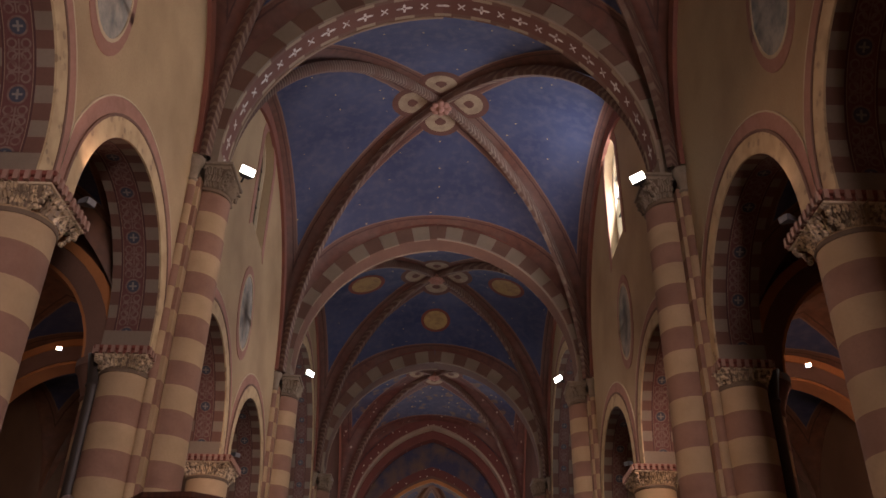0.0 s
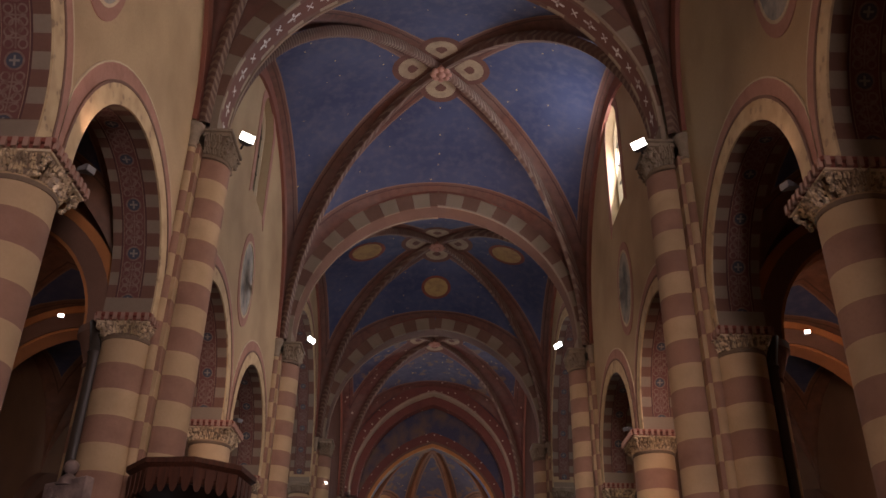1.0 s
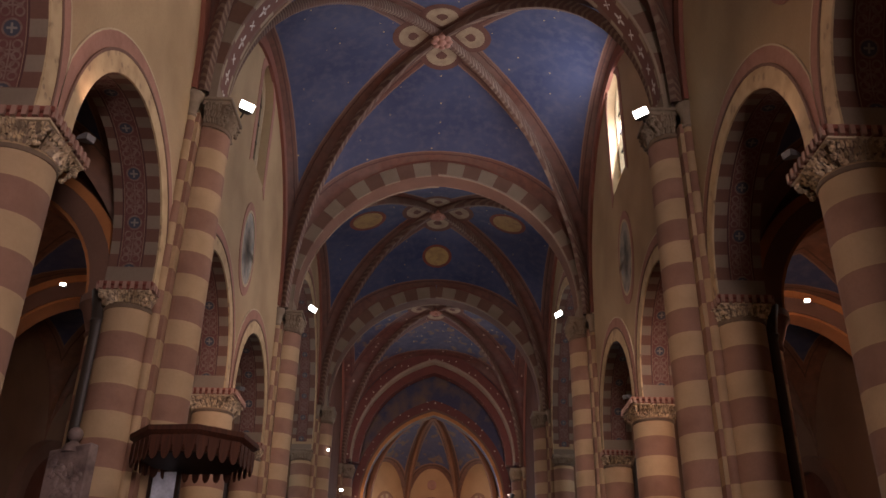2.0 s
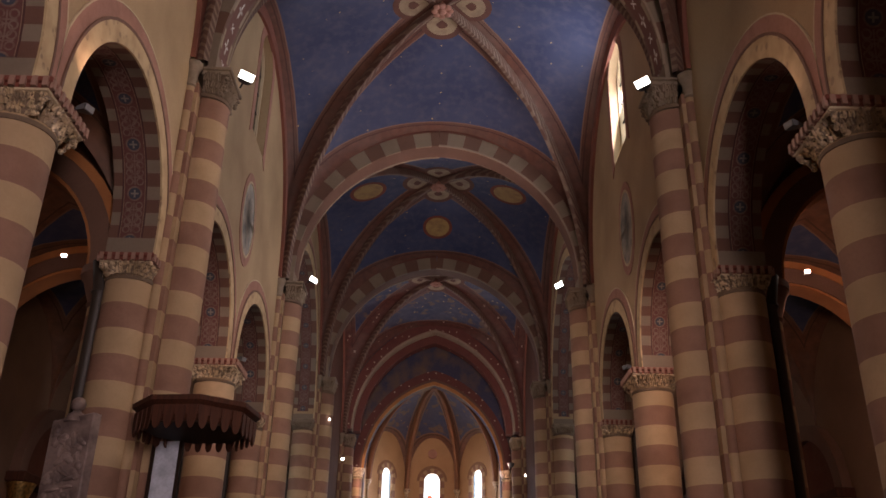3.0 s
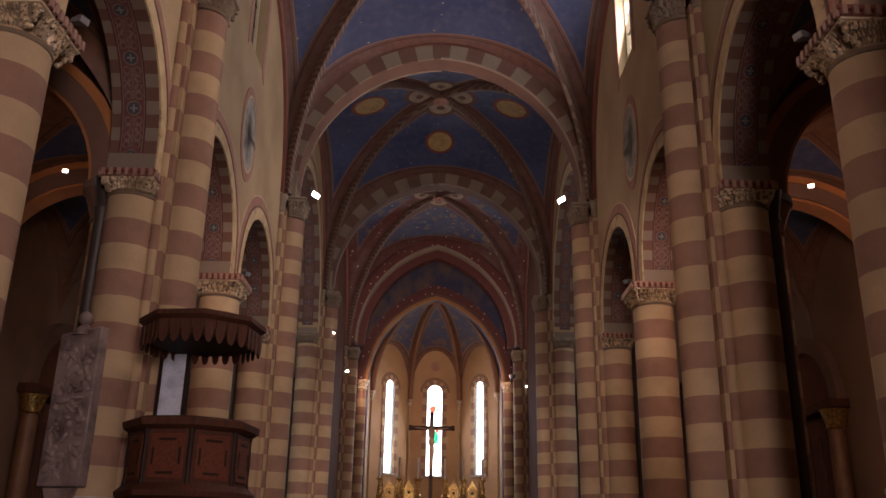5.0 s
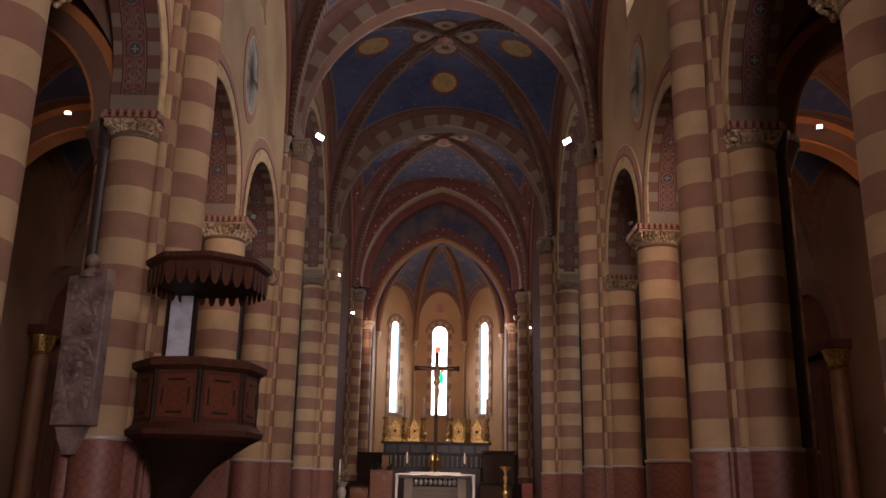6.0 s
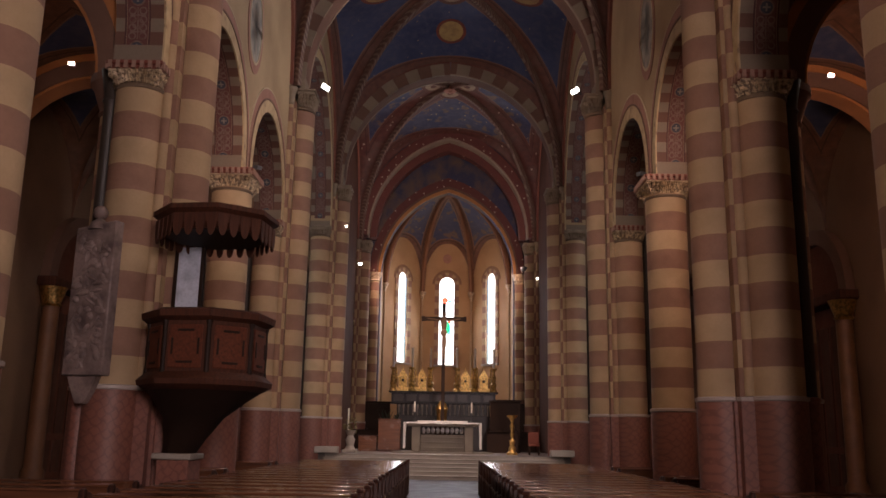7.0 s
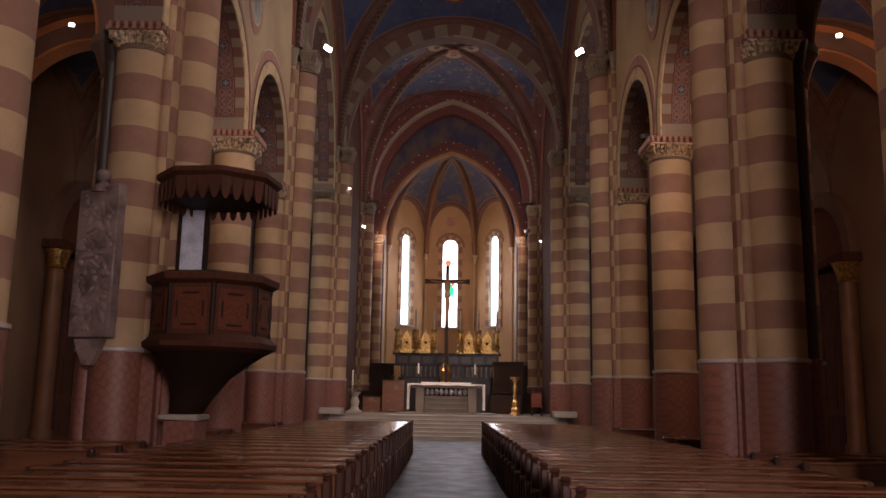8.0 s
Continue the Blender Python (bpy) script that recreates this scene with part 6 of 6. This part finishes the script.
for i in range(8):
    bm = bmesh.new()
    x = -2.55 + 5.1 * i / 7
    box(bm, x - 0.28, x + 0.28, 0.06, 0.1, 2.7, 3.1, 0.015)
    part("inlay_panel", bm, plaster("inlay_brown", (0.06, 0.045, 0.04), (0.03, 0.022, 0.02), rough=0.3) if i == 0 else bpy.data.materials["inlay_brown"], ha)


def reliquary(at):
    ob = thing("reliquary", "ornate gilded reliquary with a pointed crest", "reliquary", "gilded reliquaries", at=at)
    bm = bmesh.new()
    box(bm, -0.42, 0.42, -0.2, 0.2, 0.0, 0.22, 0.03)
    part("base", bm, GOLD, ob)
    bm = bmesh.new()
    ol = [(-0.24, 0.22), (-0.24, 0.78), (-0.3, 0.8), (-0.22, 0.95), (0, 1.3), (0.22, 0.95), (0.3, 0.8), (0.24, 0.78), (0.24, 0.22)]
    f = [bm.verts.new((x, -0.1, z)) for x, z in ol]
    k = [bm.verts.new((x, 0.12, z)) for x, z in ol]
    bm.faces.new(f)
    bm.faces.new(k[::-1])
    for i in range(9):
        bm.faces.new((f[i], k[i], k[(i + 1) % 9], f[(i + 1) % 9]))
    part("shrine_body", bm, GOLD, ob)
    bm = bmesh.new()
    bmesh.ops.create_uvsphere(bm, u_segments=12, v_segments=8, radius=0.08, matrix=Matrix.Translation((0, -0.12, 0.62)) @ Matrix.Diagonal((1, 0.4, 1, 1)))
    part("relic_window", bm, BLACKMARBLE, ob)
    for i in range(10):
        a = 2 * math.pi * i / 10
        bm = bmesh.new()
        bmesh.ops.create_uvsphere(bm, u_segments=6, v_segments=5, radius=0.045, matrix=Matrix.Translation((0.15 * math.cos(a), -0.13, 0.62 + 0.17 * math.sin(a))))
        part("boss", bm, GOLD, ob)
    for x in (-0.33, 0.33, 0.0):
        bm = bmesh.new()
        lathe(bm, [(0.07, 0.22), (0.04, 0.3), (0.06, 0.55), (0.035, 0.75), (0.07, 0.85), (0.03, 1.0), (0.05, 1.15), (0.02, 1.3), (0.0, 1.5)], 8, x * 1.12, -0.02 if x else 0.05)
        part("pinnacle", bm, GOLD, ob)
    return ob


r0 = reliquary(pose(-2.45, 50.2, Z_CHOIR + 3.28))
for x in (-1.35, 1.15, 2.2):
    copy_thing(r0, pose(x, 50.2, Z_CHOIR + 3.28))
cs0 = lathe_thing("gilt_candlestick", "tall gilded candlestick with a long white candle", "candlestick", [(0.22, 0), (0.22, 0.1), (0.12, 0.2), (0.2, 0.42), (0.1, 0.55), (0.16, 0.8), (0.08, 1.0), (0.1, 1.2), (0.19, 1.28), (0.2, 1.35)], GOLD, pose(-2.98, 49.85, Z_CHOIR + 3.28), 12, "altar candlesticks")
bm = bmesh.new()
lathe(bm, [(0.06, 1.33), (0.06, 2.45), (0.0, 2.5)], 10)
part("candle", bm, WAX, cs0)
for x in (-1.9, -0.85, 0.65, 1.68, 2.75):
    copy_thing(cs0, pose(x, 49.85, Z_CHOIR + 3.28))


def stall(at, L):
    ob = thing("choir_stall", "dark wooden choir stall with a high back", "choir stall", "choir stalls", at=at)
    for nm, b in (("back", (0, L, 0.5, 0.58, 0, 2.6)), ("seat", (0, L, 0.05, 0.5, 0.42, 0.5)), ("desk_front", (0, L, -0.7, -0.62, 0, 1.05)), ("desk_top", (0, L, -0.8, -0.45, 1.05, 1.1)), ("cornice", (-0.05, L + 0.05, 0.4, 0.65, 2.6, 2.72))):
        bm = bmesh.new()
        box(bm, *b, 0.01)
        part(nm, bm, DARKWOOD, ob)
    for i in range(int(L / 0.7) + 1):
        bm = bmesh.new()
        box(bm, 0.7 * i - 0.03, 0.7 * i + 0.03, -0.1, 0.55, 0, 1.2, 0.01)
        part("arm", bm, DARKWOOD, ob)
    return ob


stall(pose(-5.2, 50.6, Z_CHOIR, 0, 0, 0), 2.0)
stall(pose(3.1, 50.6, Z_CHOIR, 0, 0, 0), 2.1)
stall(pose(2.3, 46.0, Z_CHOIR, 0, 0, -10), 1.6)
def potted_palm(at, seed):
    ob = thing("potted_palm", "dark green potted palm beside the high altar", "plant", "choir palms", at=at)
    bm = bmesh.new()
    lathe(bm, [(0.18, 0.0), (0.26, 0.42), (0.28, 0.45), (0.24, 0.45), (0.22, 0.38), (0.0, 0.38)], 14)
    part("pot", bm, BROWNV, ob, "brown clay pot")
    pr = random.Random(seed)
    for i in range(16):
        a, tall, lean = pr.uniform(0, 6.28), pr.uniform(1.2, 2.3), pr.uniform(0.25, 0.8)
        bm = bmesh.new()
        side = Vector((-math.sin(a), math.cos(a), 0))
        rows = []
        for j in range(6):
            t = j / 5
            c = Vector((math.cos(a) * lean * t * t, math.sin(a) * lean * t * t, 0.36 + tall * (t - 0.18 * t * t)))
            w = 0.085 * math.sin(math.pi * min(0.96, 0.12 + t * 0.84))
            rows.append([bm.verts.new(c - side * w), bm.verts.new(c + Vector((0, 0, -0.02))), bm.verts.new(c + side * w)])
        for lo, hi in zip(rows, rows[1:]):
            for k in range(2):
                bm.faces.new((lo[k], lo[k + 1], hi[k + 1], hi[k]))
        bmesh.ops.solidify(bm, geom=bm.faces[:], thickness=0.006)
        part("leaf_blade", bm, PALM, ob)


PALM = plaster("dark_palm_leaf", (0.022, 0.032, 0.016), (0.012, 0.018, 0.01), rough=0.5)
for px, py, sd in ((-3.35, 49.0, 1), (-2.95, 48.4, 2), (3.0, 48.8, 3), (3.45, 49.1, 4)):
    potted_palm(pose(px, py, Z_CHOIR), sd)
lt = thing("wooden_lectern", "plain reddish wooden box desk on the choir floor", "desk", at=pose(-2.75, 44.2, Z_CHOIR))
for nm, b, mt in (("box", (-0.55, 0.55, -0.3, 0.3, 0, 1.55), PEWWOOD), ("top", (-0.6, 0.6, -0.35, 0.35, 1.55, 1.6), PEWWOOD), ("base", (-0.6, 0.6, -0.33, 0.33, 0, 0.1), PEWEND)):
    bm = bmesh.new()
    box(bm, *b, 0.01)
    part(nm, bm, mt, lt)
bn = thing("low_chest", "low reddish wooden chest beside the choir desk", "chest", at=pose(-3.85, 44.4, Z_CHOIR))
for nm, b, mt in (("body", (-0.45, 0.45, -0.25, 0.25, 0, 0.75), PEWWOOD), ("lid", (-0.48, 0.48, -0.28, 0.28, 0.75, 0.8), PEWEND)):
    bm = bmesh.new()
    box(bm, *b, 0.01)
    part(nm, bm, mt, bn)
gc = lathe_thing("paschal_candlestick", "turned gilded floor candlestick with a wide dish", "candlestick", [(0.26, 0), (0.26, 0.08), (0.16, 0.16), (0.18, 0.3), (0.1, 0.4), (0.14, 0.62), (0.06, 0.75), (0.1, 0.95), (0.06, 1.05), (0.11, 1.3), (0.06, 1.45), (0.1, 1.6), (0.24, 1.72), (0.25, 1.78)], GOLD, pose(3.12, 40.8, Z_CHOIR))
st = thing("flower_pedestal", "carved grey stone pedestal with a flower arrangement", "pedestal", at=pose(-4.28, 40.2, Z_CHOIR))
bm = bmesh.new()
box(bm, -0.3, 0.3, -0.3, 0.3, 0, 0.15, 0.02)
lathe(bm, [(0.24, 0.15), (0.16, 0.3), (0.22, 0.55), (0.13, 0.75), (0.26, 0.98)], 12)
part("stone_stand", bm, STONE, st)
rng = random.Random(9)
bm = bmesh.new()
for i in range(70):
    a, z = rng.uniform(0, 6.28), rng.uniform(0.95, 1.55)
    r = rng.uniform(0.05, 0.3)
    m = Matrix.Translation((r * math.cos(a), r * math.sin(a), z)) @ Euler((rng.uniform(0, 3), rng.uniform(0, 3), a)).to_matrix().to_4x4()
    vs = [bm.verts.new(m @ Vector(v)) for v in ((0, -0.03, 0), (0.08, 0, 0.02), (0.14, 0.04, 0), (0.05, 0.05, -0.02))]
    bm.faces.new(vs)
tagged(part("foliage", bm, plaster("dry_foliage", (0.16, 0.13, 0.05), (0.07, 0.07, 0.03)), st, "olive and ochre foliage"), kind="stuff")
bm = bmesh.new()
lathe(bm, [(0.04, 0.98), (0.04, 1.95), (0, 1.97)], 8, -0.12, 0.0)
part("candle", bm, WAX, st)
for sx in (-1, 1):
    bm = bmesh.new()
    box(bm, -0.5, 0.5, -0.3, 0.3, 0.0, 0.28, 0.03)
    tagged(part("stone_block", bm, STONE, None, m=pose(sx * 5.0, 37.7, Z_CHOIR)), "pale stone block at the edge of the choir", "stone block", "choir edge blocks")
ch = thing("red_chair", "dark red upholstered chair by the choir wall", "chair", at=pose(4.15, 41.0, Z_CHOIR))
for nm, b in (("seat", (-0.25, 0.25, -0.25, 0.25, 0.4, 0.5)), ("backrest", (-0.25, 0.25, 0.2, 0.27, 0.5, 1.05))):
    bm = bmesh.new()
    box(bm, *b, 0.03)
    part(nm, bm, REDBAND, ch)
for x in (-0.22, 0.22):
    for y in (-0.22, 0.22):
        bm = bmesh.new()
        box(bm, x - 0.02, x + 0.02, y - 0.02, y + 0.02, 0, 0.4)
        part("leg", bm, DARKWOOD, ch)


# ---- unseen glazed frame, added to back the fill lamp behind the pews
ew = thing("window_entrance", "unseen glazed frame added behind the fill lamp", "window", kind="structure", at=pose(3.4, -8.4, 1.5))
bm = bmesh.new()
box(bm, -1.2, 1.2, 0.02, 0.03, 0.0, 7.0)
pn = part("pane", bm, PANE, ew)
pn.visible_shadow = False
for x in (-1.25, -0.42, 0.42, 1.25):
    bm = bmesh.new()
    box(bm, x - 0.06, x + 0.06, 0.0, 0.12, -0.1, 7.1, 0.01)
    part("mullion", bm, WALNUT, ew)
for z in (-0.05, 2.3, 4.7, 7.05):
    bm = bmesh.new()
    box(bm, -1.3, 1.3, 0.005, 0.1, z - 0.05, z + 0.05, 0.01)
    part("transom", bm, WALNUT, ew)
